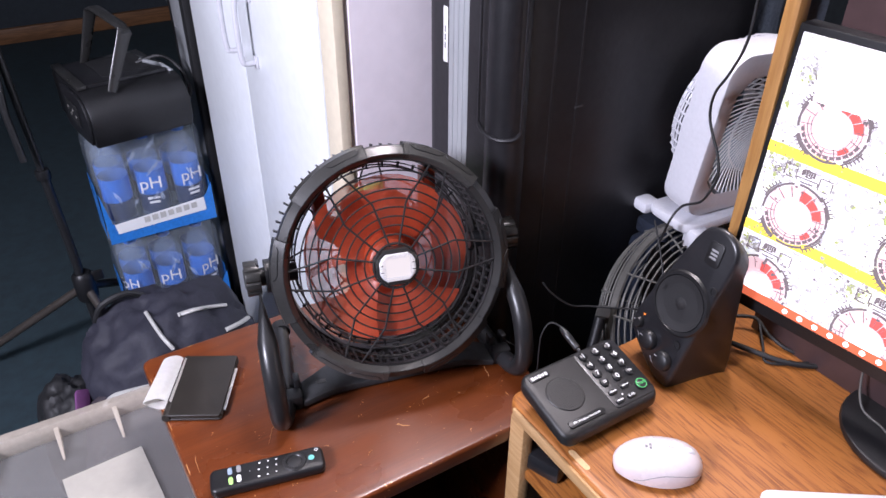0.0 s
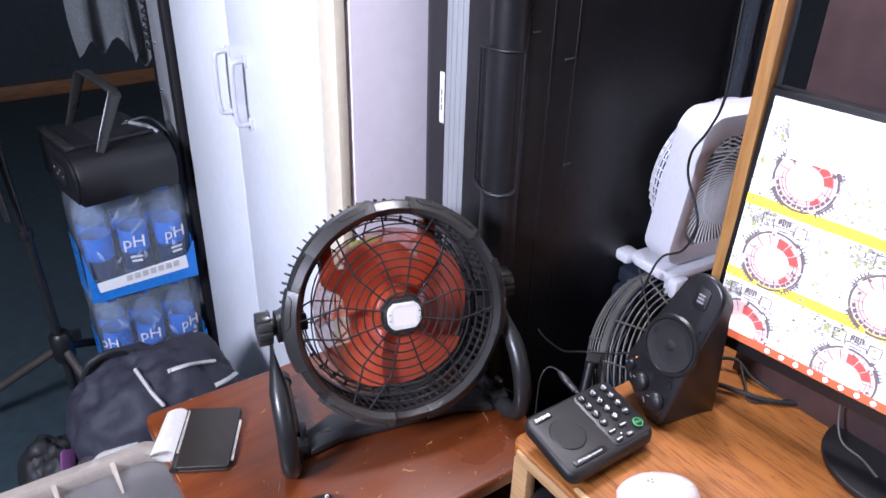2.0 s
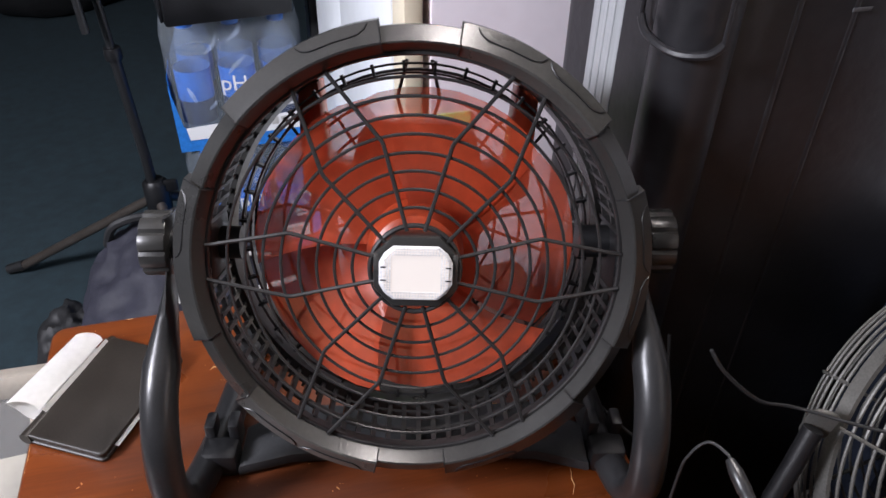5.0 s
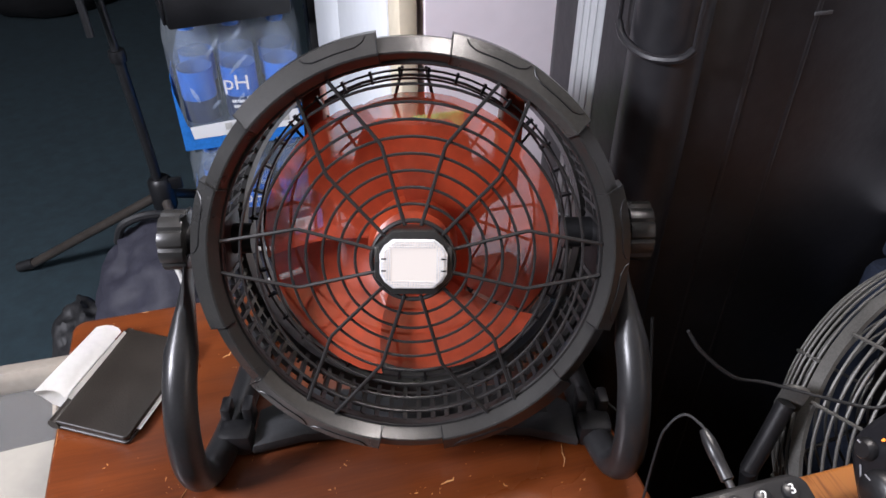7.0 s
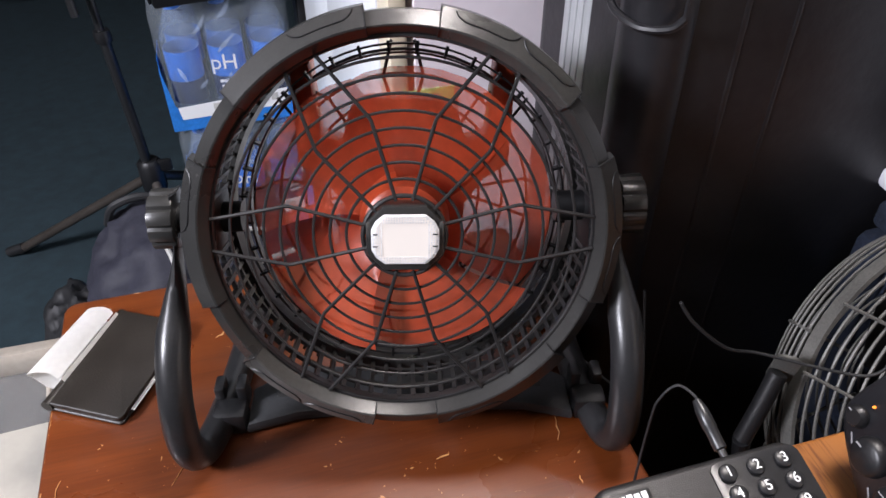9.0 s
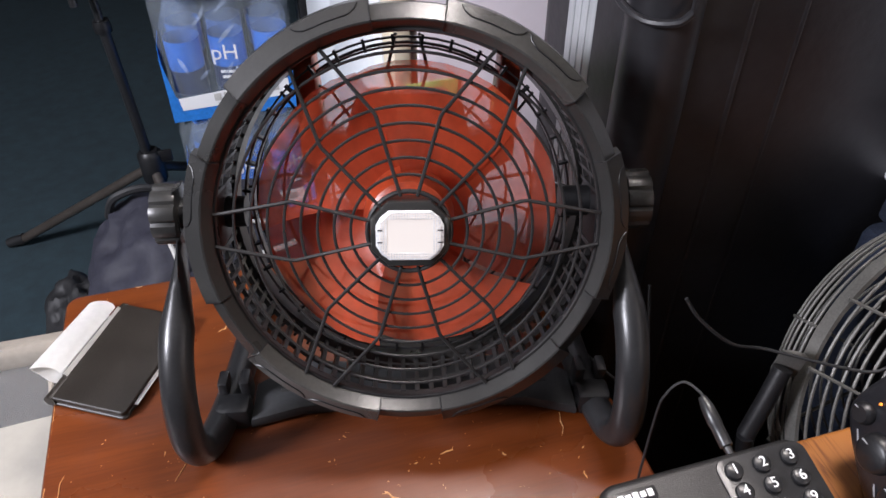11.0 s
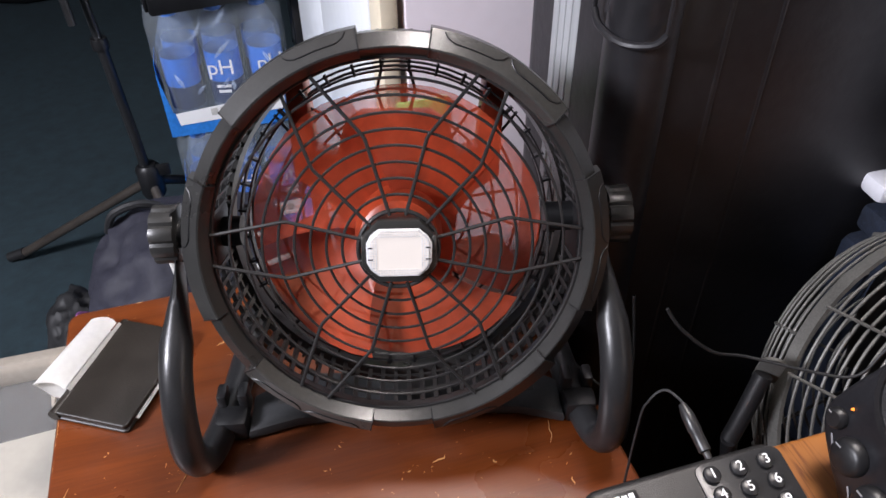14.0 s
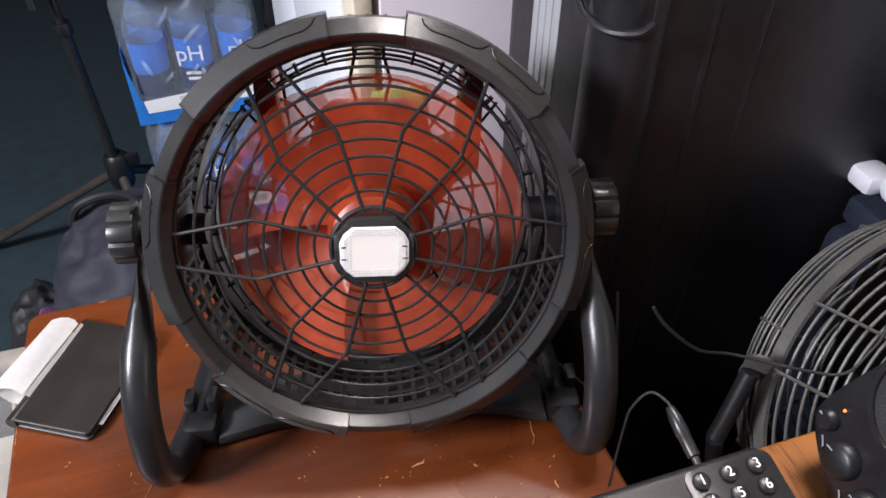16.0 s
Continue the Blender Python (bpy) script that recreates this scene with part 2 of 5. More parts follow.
def box(bm, c, s, bevel=0.0, m=None, seg=2):
    r = bmesh.ops.create_cube(bm, size=1)
    vs = r["verts"]
    bmesh.ops.scale(bm, vec=s, verts=vs)
    bmesh.ops.translate(bm, vec=c, verts=vs)
    if m is not None:
        bmesh.ops.transform(bm, matrix=m, verts=vs)
    if bevel:
        es = list({e for v in vs for e in v.link_edges})
        bmesh.ops.bevel(bm, geom=es, offset=bevel, segments=seg, profile=0.5, affect="EDGES", clamp_overlap=True)
    return bm


def boxed(c, s, bevel=0.0, m=None, seg=2):
    return box(bmesh.new(), c, s, bevel, m, seg)


def lathe(bm, prof, n=32, m=None, closed=False, start=0.0, sweep=360.0):
    """Turns a profile of (radius, height) round z."""
    full = sweep >= 360
    cols = n if full else n + 1
    rings = []
    for k in range(cols):
        a = radians(start + sweep * k / n)
        rings.append([bm.verts.new((r * math.cos(a), r * math.sin(a), z)) for r, z in prof])
    last = len(prof) if closed else len(prof) - 1
    for k in range(n):
        p, q = rings[k], rings[(k + 1) % cols]
        for i in range(last):
            j = (i + 1) % len(prof)
            bm.faces.new((p[i], q[i], q[j], p[j]))
    if not full and closed:
        bm.faces.new(rings[0])
        bm.faces.new(rings[-1])
    vs = [v for r in rings for v in r]
    if m is not None:
        bmesh.ops.transform(bm, matrix=m, verts=vs)
    if not closed:
        bmesh.ops.remove_doubles(bm, verts=vs, dist=1e-6)
    return bm


def lathed(prof, n=32, m=None, closed=False, start=0.0, sweep=360.0):
    return lathe(bmesh.new(), prof, n, m, closed, start, sweep)


def tube(bm, pts, r, n=8, closed=False, m=None, flat=None):
    """Sweeps a round (or flattened: flat = list of (side, thick) radii) section along points."""
    P = [Vector(p) for p in pts]
    N = len(P)
    rings, up = [], None
    for i, p in enumerate(P):
        if closed:
            t = P[(i + 1) % N] - P[i - 1]
        else:
            t = P[min(i + 1, N - 1)] - P[max(i - 1, 0)]
        t.normalize()
        if up is None:
            up = Vector((1, 0, 0)) if abs(t.x) < 0.8 else Vector((0, 0, 1))
        up = (up - t * up.dot(t)).normalized()
        side = t.cross(up)
        ru, rs = (r[i] if isinstance(r, (list, tuple)) else r,) * 2 if flat is None else flat[i]
        rings.append([bm.verts.new(p + up * ru * math.cos(2 * math.pi * k / n) + side * rs * math.sin(2 * math.pi * k / n)) for k in range(n)])
    for i in range(N if closed else N - 1):
        a, b = rings[i], rings[(i + 1) % N]
        for k in range(n):
            bm.faces.new((a[k], a[(k + 1) % n], b[(k + 1) % n], b[k]))
    if not closed:
        bm.faces.new(rings[0])
        bm.faces.new(rings[-1])
    if m is not None:
        bmesh.ops.transform(bm, matrix=m, verts=[v for q in rings for v in q])
    return bm


def tubed(pts, r, n=8, closed=False, m=None, flat=None):
    return tube(bmesh.new(), pts, r, n, closed, m, flat)


def smooth_line(pts, k=6):
    """A rounded line through the points."""
    P = [Vector(p) for p in pts]
    out = []
    for i in range(len(P) - 1):
        a, b, c, d = P[max(i - 1, 0)], P[i], P[i + 1], P[min(i + 2, len(P) - 1)]
        for j in range(k):
            t = j / k
            out.append(0.5 * ((2 * b) + (c - a) * t + (2 * a - 5 * b + 4 * c - d) * t * t + (3 * b - a - 3 * c + d) * t ** 3))
    out.append(P[-1])
    return out


def circle(r, z=0.0, n=48, a0=0.0):
    return [(r * math.cos(a0 + 2 * math.pi * k / n), r * math.sin(a0 + 2 * math.pi * k / n), z) for k in range(n)]


def prism(bm, outline, z0, z1, bevel=0.0, m=None, seg=2):
    """Extrudes an outline in xy from z0 to z1, with rounded rims."""
    lo = [bm.verts.new((x, y, z0)) for x, y in outline]
    f = bm.faces.new(lo)
    up = bmesh.ops.extrude_face_region(bm, geom=[f])
    vs = [g for g in up["geom"] if isinstance(g, bmesh.types.BMVert)]
    bmesh.ops.translate(bm, vec=(0, 0, z1 - z0), verts=vs)
    if bevel:
        es = [e for e in bm.edges if (e.verts[0] in vs and e.verts[1] in vs)]
        es += [e for e in bm.edges if (e.verts[0] in lo and e.verts[1] in lo)]
        bmesh.ops.bevel(bm, geom=es, offset=bevel, segments=seg, profile=0.5, affect="EDGES", clamp_overlap=True)
    if m is not None:
        bmesh.ops.transform(bm, matrix=m, verts=bm.verts)
    return bm


def rounded(w, d, r, cx=0.0, cy=0.0, n=6):
    """Outline of a rounded rectangle."""
    out = []
    for sx, sy, a in ((1, 1, 0), (-1, 1, 90), (-1, -1, 180), (1, -1, 270)):
        for k in range(n + 1):
            t = radians(a + 90 * k / n)
            out.append((cx + sx * (w / 2 - r) + r * math.cos(t), cy + sy * (d / 2 - r) + r * math.sin(t)))
    return out


def lettering(name, text, size, mat, parent, m, label="", depth=0.0003):
    """Printed characters as a thin mesh, centred on m's origin, reading along its x."""
    cu = bpy.data.curves.new(name, "FONT")
    cu.body, cu.size, cu.extrude, cu.align_x, cu.align_y = text, size, depth, "CENTER", "CENTER"
    tmp = bpy.data.objects.new(name, cu)
    scene.collection.objects.link(tmp)
    me = bpy.data.meshes.new_from_object(tmp.evaluated_get(bpy.context.evaluated_depsgraph_get()))
    bpy.data.objects.remove(tmp)
    bpy.data.curves.remove(cu)
    me.name = name
    me.materials.clear()
    me.materials.append(mat)
    me.transform(m)
    ob = new(name, me)
    ob.parent = parent
    if label:
        tagged(ob, label)
    return ob


def basis(o, x, y, z):
    """A pose from an origin and three axes."""
    m = Matrix.Identity(4)
    for i, a in enumerate((x, y, z)):
        a = Vector(a).normalized()
        m[0][i], m[1][i], m[2][i] = a.x, a.y, a.z
    m.translation = Vector(o)
    return m


# ---- the room ----
def structure(name, c, s, mat, label, bevel=0.0):
    return solo(name, boxed((0, 0, 0), s, bevel), mat, pose(*c), label, name.split("_")[0], "", "structure", 30)


structure("floor", (0.3, 1.6, -0.05), (6.2, 7.4, 0.1), M_CARPET, "dark teal short-pile carpet floor")
structure("ceiling", (0.3, 1.6, 2.47), (6.2, 7.4, 0.1), M_CEILING, "plain white painted ceiling")
structure("wall_north", (0.3, 5.2, 1.21), (6.2, 0.12, 2.42), M_WALL, "dark navy painted far wall")
structure("wall_south", (0.3, -2.04, 1.21), (6.2, 0.12, 2.42), M_WALL, "dark navy painted wall behind the desk chair space")
structure("wall_west", (-2.74, 1.58, 1.21), (0.12, 7.1, 2.42), M_WALL, "dark navy painted side wall")
structure("wall_east", (3.34, 1.58, 1.21), (0.12, 7.1, 2.42), M_WALL, "dark navy painted wall behind the desk")
structure("baseboard", (0.3, 5.12, 0.045), (6.0, 0.035, 0.09), M_RAIL, "brown wooden baseboard along the far wall", 0.008)


def spread(name, bm, mat, parent, poses, label="", smooth=0):
    """Alike pieces: objects of their own on one shared mesh."""
    first = part(name, bm, mat, parent, label, smooth)
    for i, m in enumerate(poses):
        ob = first if i == 0 else new(name, first.data)
        ob.parent = parent
        ob.matrix_basis = m
    return first


# ---- wardrobe with double doors ----
def wardrobe():
    t = thing("wardrobe", pose(0.43, 0.99, 0), "tall white double-door wardrobe with a cream edge beside a black locker", "wardrobe")
    part("carcass", boxed((0.24, 0.41, 1.04), (0.436, 0.82, 2.08), 0.003), M_END, t, "pale laminate carcass")
    part("edge_strip", boxed((0.006, 0.028, 1.04), (0.018, 0.054, 2.08), 0.002), M_CREAM, t, "cream edge board")
    for y0, y1, hy in ((0.058, 0.452, 0.368), (0.456, 0.822, 0.458)):
        d = part("door", boxed((0.005, (y0 + y1) / 2, 1.05), (0.02, y1 - y0, 2.0), 0.003), M_WHITE_PAINT, t, "white gloss-painted door")
        z = 1.026
        h = smooth_line([(-0.004, hy, z + 0.062), (-0.026, hy, z + 0.062), (-0.034, hy, z + 0.052), (-0.036, hy, z), (-0.034, hy, z - 0.052),
                         (-0.026, hy, z - 0.062), (-0.004, hy, z - 0.062)], 5)
        b = tubed(h, 0.0055, 10)
        for s in (-1, 1):
            box(b, (-0.007, hy, z + s * 0.062), (0.006, 0.016, 0.022), 0.002)
        part("handle", b, M_WHITE_PLASTIC, d, "white plastic pull handle")
    part("sticker", boxed((0.036, -0.0012, 0.842), (0.055, 0.0016, 0.036), 0.0004), M_GREEN_CARD, t, "pale green sticker on the end panel")
    return t


M_GREEN_CARD = material("pale_green_card", (0.45, 0.85, 0.25), 0.6, vary=0.1, scale=20, bump=0.05)
wardrobe()


def metal_upright():
    t = thing("metal_upright", pose(0.40, 1.905, 0), "grey riveted metal upright beside the wardrobe", "upright")
    part("web", boxed((0.03, 0.02, 1.0), (0.03, 0.11, 2.0), 0.006), M_ALU, t)
    part("gasket", boxed((0.03, -0.055, 1.0), (0.036, 0.034, 2.0), 0.004), M_BLACK_SOFT, t, "black rubber edge seal")
    part("flange", boxed((0.035, 0.1, 1.0), (0.03, 0.045, 2.0), 0.004), M_BLACK, t, "black outer flange")
    for k in range(14):
        part("rivet", lathed([(0, 0.003), (0.003, 0.0025), (0.0045, 0), (0, 0)], 10, pose(0.0145, 0.045, 0.28 + 0.12 * k, 0, -90, 0)), M_CHROME, t)
    b = bmesh.new()
    for k in range(16):
        bmesh.ops.create_icosphere(b, subdivisions=1, radius=0.008 + 0.003 * random.random(),
                                   matrix=pose(0.012 + 0.004 * random.random(), 0.092 + 0.012 * random.random(), 0.98 + 0.022 * k))
    part("bead_chain", b, M_CHROME, t, "hanging string of shiny beads")
    return t


metal_upright()


def locker():
    t = thing("storage_locker", pose(0.575, 0.777, 0), "tall black moulded plastic locker with an aluminium edge strip", "locker")
    part("body", prism(bmesh.new(), rounded(0.62, 0.22, 0.04, 0.31, 0.106, 8), 0, 1.5, 0.01), M_LOCKER, t)
    part("side_panel", boxed((0.012, 0.061, 0.75), (0.012, 0.046, 1.49), 0.003), M_GREEN_DARK, t, "dark green-black side panel")
    part("edge_strip", boxed((0.008, 0.1105, 0.75), (0.018, 0.053, 1.496), 0.002), M_ALU, t, "brushed aluminium edge strip")
    for y in (0.098, 0.111, 0.124):
        part("flute", boxed((-0.0012, y, 0.75), (0.0016, 0.004, 1.49), 0.0004), M_ALU, t)
    part("back_strip", boxed((0.012, 0.150, 0.75), (0.022, 0.024, 1.49), 0.002), M_BLACK, t, "black strip behind the metal edge")
    part("back_strip", boxed((0.03, 0.195, 0.75), (0.012, 0.064, 1.49), 0.002), M_BLACK, t)
    part("sticker", boxed((0.0002, 0.146, 1.11), (0.0016, 0.012, 0.082), 0.0004), M_PAPER, t, "white printed sticker")
    for k in range(3):
        part("printed_line", boxed((-0.0009, 0.146, 1.095 + 0.012 * k), (0.0006, 0.003, 0.009)), M_DARK_INK, t)
    # moulded grip wrapping the rounded corner
    g = bmesh.new()
    corner = smooth_line([(-0.009, 0.042, 1.012), (-0.011, 0.026, 1.004), (-0.004, 0.0, 1.0), (0.012, -0.016, 1.003), (0.022, -0.018, 1.01)], 5)
    tube(g, corner, 0.0032, 8)
    tube(g, [(p.x, p.y, 1.215) for p in corner], 0.002, 8)
    for p in (corner[0], corner[-1]):
        tube(g, [(p.x, p.y, 1.01), (p.x, p.y, 1.215)], 0.0018, 8)
    part("grip", g, M_LOCKER, t, "moulded carrying grip")
    part("corner_post", lathed([(0, 0.02), (0.03, 0.02), (0.03, 1.49), (0, 1.49)], 20, pose(0.024, 0.02, 0)), M_LOCKER, t, "rounded moulded corner")
    for x, w in ((0.085, 0.006), (0.133, 0.005)):
        part("ridge", boxed((x, -0.0025, 0.76), (w, 0.005, 1.44), 0.002), M_LOCKER, t)
    for x, z, l in ((0.137, 1.022, 0.016), (0.12, 1.19, 0.02), (0.05, 1.236, 0.016)):
        part("scuff", boxed((x, -0.0052, z), (l, 0.0012, 0.003), 0.0005), M_SCUFF, t, "pale scuff mark")
    return t


M_SCUFF = material("pale_scuff", (0.09, 0.09, 0.095), 0.6, vary=0.3, scale=90, bump=0.1)
locker()


# ---- side table ----
def side_table():
    t = thing("side_table", pose(0.305, 0.763, 0), "worn red-brown varnished wooden side table with chipped edges", "table")
    part("tabletop", prism(bmesh.new(), rounded(0.492, 0.402, 0.014), 0.656, 0.682, 0.005, None, 3), M_TABLE, t, "scratched varnished top")
    for sx in (-1, 1):
        part("side_panel", boxed((sx * 0.19, 0, 0.33), (0.02, 0.37, 0.65), 0.002), M_TABLE, t)
    part("back_panel", boxed((0, 0.17, 0.33), (0.36, 0.015, 0.65), 0.002), M_TABLE, t)
    part("shelf", boxed((0, -0.01, 0.3), (0.36, 0.34, 0.018), 0.002), M_TABLE, t)
    # chipped varnish along the top's rim
    rnd = random.Random(9)
    for k in range(26):
        along = k < 17
        l, w = rnd.uniform(0.006, 0.028), rnd.uniform(0.0012, 0.0032)
        a, c = rnd.uniform(-0.185, 0.185), rnd.uniform(-0.21, 0.1)
        out = [(-0.5, -0.3), (-0.2, -0.5), (0.15, -0.35), (0.5, -0.5), (0.35, 0.1), (0.05, 0.5), (-0.3, 0.25)]
        if along:
            m = pose(-0.2436, a, 0.6806) @ basis((0, 0, 0), (0, 1, 0), (-0.707, 0, -0.707), (-0.707, 0, 0.707))
        else:
            m = pose(c, 0.1986, 0.6806) @ basis((0, 0, 0), (1, 0, 0), (0, -0.707, 0.707), (0, 0.707, 0.707))
        part("edge_chip", prism(bmesh.new(), [(x * l, y * w * 1.6) for x, y in out], -0.0004, 0.0003, 0, m), M_CHIP, t, "pale chip in the varnish", 0)
    # long pale scratches through the varnish
    rnd = random.Random(4)
    for x, y, a, l in ((-0.205, 0.165, 70, 0.035), (-0.125, -0.035, 55, 0.05), (-0.09, 0.11, 40, 0.012), (0.03, -0.12, -40, 0.02), (0.085, -0.09, 15, 0.014),
                       (0.13, -0.05, 60, 0.012), (0.16, 0.0, -20, 0.02), (-0.03, -0.14, 30, 0.01), (0.19, -0.09, 75, 0.025), (-0.23, -0.04, 85, 0.03)):
        pts = [(x + math.cos(radians(a)) * l * (q - 0.5) + rnd.uniform(-1, 1) * 0.0015, y + math.sin(radians(a)) * l * (q - 0.5) + rnd.uniform(-1, 1) * 0.0015, 0.6821)
               for q in (0, 0.25, 0.5, 0.75, 1)]
        part("scratch", tubed(pts, 0.001, 6, flat=[(0.0002, 0.0004), (0.0003, 0.0008), (0.0003, 0.001), (0.0003, 0.0007), (0.0002, 0.0003)]),
             M_CHIP, t, "pale scratch through the varnish")
    return t


M_CHIP = material("bare_wood_chip", (0.55, 0.27, 0.1), 0.7, vary=0.3, scale=90, bump=0.1)
side_table()


# ---- desk with hutch ----
def desk():
    t = thing("desk", pose(0.455, 0.571, 0), "oak laminate computer desk with a rounded pale edge and open shelf", "desk")
    part("desktop", prism(bmesh.new(), rounded(1.0, 0.95, 0.02, 0.5, -0.475), DESK_Z - 0.023, DESK_Z, 0.005, None, 3), M_OAK, t, "oak-grain laminate top")
    part("edge_band", boxed((-0.002, -0.475, DESK_Z - 0.0115), (0.005, 0.91, 0.018), 0.002), M_OAK_EDGE, t, "pale rounded edge band")
    part("side_panel", boxed((0.0115, -0.024, 0.356), (0.019, 0.03, 0.712), 0.003), M_OAK_EDGE, t, "pale upright end panel")
    part("side_panel", boxed((0.99, -0.475, 0.356), (0.02, 0.93, 0.712), 0.003), M_OAK_EDGE, t)
    part("shelf", boxed((0.495, -0.42, 0.611), (0.965, 0.8, 0.018), 0.003), M_OAK, t, "lower open shelf")
    part("back_panel", boxed((0.5, -0.012, 0.3), (0.94, 0.012, 0.58), 0.001), M_OAK, t)
    part("chip", prism(bmesh.new(), rounded(0.008, 0.035, 0.0035), DESK_Z + 0.0002, DESK_Z + 0.0006, 0, pose(0.012, -0.135, 0)), M_CHIP_PALE, t, "pale worn spot on the edge")
    return t


M_CHIP_PALE = material("pale_worn_edge", (0.62, 0.4, 0.2), 0.6, vary=0.2, scale=60, bump=0.1)
desk()


# ---- drum fan ----
FAN_C = Vector((0.3747, 0.7198, 0.8887))
FAN_N = Vector((-0.211, -0.909, 0.358)).normalized()
FAN_X = Vector((0.974, -0.226, 0)).normalized()
FAN_Y = FAN_N.cross(FAN_X)


def drum_fan():
    o = Vector((0.385, 0.769, 0.682))
    base = basis(o, FAN_X, Vector((0.226, 0.974, 0)), (0, 0, 1))
    t = thing("drum_fan", base, "charcoal drum fan with red blades and lit square lamp on table", "fan")
    H = base.inverted() @ basis(FAN_C, FAN_X, FAN_Y, FAN_N) @ pose(0, 0, 0, 0, 0, -1.6)      # head space: x right, y up, z to the front

    def head(name, bm, mat, parent=t, label="", smooth=40):
        bm.transform(H)
        return part(name, bm, mat, parent, label, smooth)

    # front ring: a ridged band with six raised bumpers
    ring = head("front_ring", lathed([(0.1425, -0.017), (0.1408, -0.0115), (0.1468, -0.0012), (0.148, -0.001), (0.1575, -0.0095), (0.1582, -0.025), (0.148, -0.025)], 96, None, True), M_FAN, t, "charcoal front ring", 25)
    for k in range(6):
        a0 = 60 * k - 20.5
        prof = [(0.1409, -0.0085), (0.1468, 0.001), (0.1482, 0.0013), (0.1616, -0.0085), (0.163, -0.026), (0.156, -0.028), (0.152, -0.012)]
        head("bumper", lathed(prof, 16, None, True, a0, 41), M_FAN_EDGE if k in (1, 4) else M_FAN, ring, "worn corner bumper", 25)
        for s in (0, 1) if k in (0, 1, 4) else (0,):
            line = []
            for r, a in ((0.1604, -1.4), (0.1573, -0.6), (0.1549, 1.2), (0.1546, 2.5), (0.1546, 7), (0.1546, 11.5), (0.1549, 12.8), (0.1573, 14.6), (0.1604, 15.4)):
                q = radians(a0 + 4 + 18 * s + a)
                line.append((r * math.cos(q), r * math.sin(q), 0.0016 - (r - 0.1482) / 0.0134 * 0.0098))
            head("bumper_groove", tubed(line, 0.0006, 5), M_BLACK, ring, "thin moulded groove")
        for s in (0, 1):
            q = radians(a0 + 41 * s)
            c, n2 = math.cos(q), math.sin(q)
            head("joint_line", tubed([(r * c, r * n2, z) for r, z in ((0.1411, -0.0082), (0.1468, 0.0013), (0.1482, 0.0016), (0.1616, -0.0082))], 0.0005, 5), M_BLACK, ring)
    # front grille
    def dome(r):
        return -0.0035 - 0.0035 * min(1, max(0, (r - 0.028) / 0.05)) - 0.002 * max(0, (r - 0.1) / 0.04)
    grille = head("front_grille", tubed(circle(0.1403, -0.0115, 72), 0.0016, 6, True), M_WIRE, t, "dark plastic front grille")
    for k in range(9):
        r = 0.0302 + 0.01198 * k
        head("grille_ring", tubed(circle(r, dome(r), 72), 0.00112, 6, True), M_WIRE, grille)
    for k in range(6):
        for s in (-1, 1):
            pts = [Matrix.Rotation(radians(60 * k), 3, "Z") @ Vector((x, s * y, dome(math.hypot(x, y)) + 0.0011))
                   for x, y in ((0.026, 0.0082), (0.04, 0.0116), (0.06, 0.0165), (0.0825, 0.022), (0.0855, 0.0221), (0.1, 0.0194), (0.12, 0.0157), (0.14, 0.012))]
            head("grille_spoke", tubed(pts, 0.0014, 6), M_WIRE, grille)
    # lamp in the hub
    oct_out = [(-0.0155, -0.0245), (0.0155, -0.0245), (0.0285, -0.0115), (0.0285, 0.0115), (0.0155, 0.0245), (-0.0155, 0.0245), (-0.0285, 0.0115), (-0.0285, -0.0115)]
    lo = pose(0.0005, -0.0007, 0)
    hub = head("lamp_housing", prism(bmesh.new(), oct_out, -0.02, 0.002, 0.0025, lo), M_FAN, t, "charcoal hub housing")
    for s in (-1, 1):
        head("clamp", boxed((0.0005 + s * 0.0262, 0.006, 0.0005), (0.004, 0.012, 0.004), 0.0015), M_FAN_EDGE, hub)
    head("hub_ring", tubed(circle(0.0302, -0.0035, 40), 0.0018, 8, True), M_WIRE, hub)
    lens_out = [(-0.015, -0.0187), (0.015, -0.0187), (0.0212, -0.0137), (0.0245, -0.0075), (0.0245, 0.0075), (0.0212, 0.0137), (0.015, 0.0187), (-0.015, 0.0187), (-0.0212, 0.0137), (-0.0245, 0.0075), (-0.0245, -0.0075), (-0.0212, -0.0137)]
    lens = head("lamp_lens", prism(bmesh.new(), lens_out, 0.002, 0.0045, 0.0012, lo), M_LENS_EDGE, hub, "clear prismatic lamp cover")
    head("lamp_panel", prism(bmesh.new(), [(x * 0.9, y * 0.92) for x, y in lens_out], 0.0046, 0.0052, 0, lo), M_LENS, hub, "glowing white lamp panel")
    b = bmesh.new()
    for i in range(-12, 13):
        for j in range(-10, 11):
            x, y = 0.0019 * i, 0.0019 * j
            edge = abs(x) > 0.0155 or abs(y) > 0.0125
            if edge and abs(x) < 0.0225 and abs(y) < 0.0172 and abs(x) + abs(y) < 0.032:
                box(b, (0.0005 + x, -0.0007 + y, 0.0054), (0.0011, 0.0011, 0.0008), 0, None)
    tagged(head("lens_prism", b, M_LENS_EDGE, hub, "rows of tiny lens prisms", 0), kind="stuff")
    for sx in (-1, 1):
        for sy in (-1, 1):
            head("lens_tick", boxed((0.0005 + sx * 0.0215, -0.0007 + sy * 0.0045, 0.0056), (0.0035, 0.0009, 0.0006)), M_BLACK, hub)
    # drum: fins round the side and the bands that hold them
    drum = head("drum", lathed([(0.1425, -0.018), (0.148, -0.018), (0.148, -0.026), (0.1425, -0.026)], 80, None, True), M_WIRE, t, "slotted black drum")
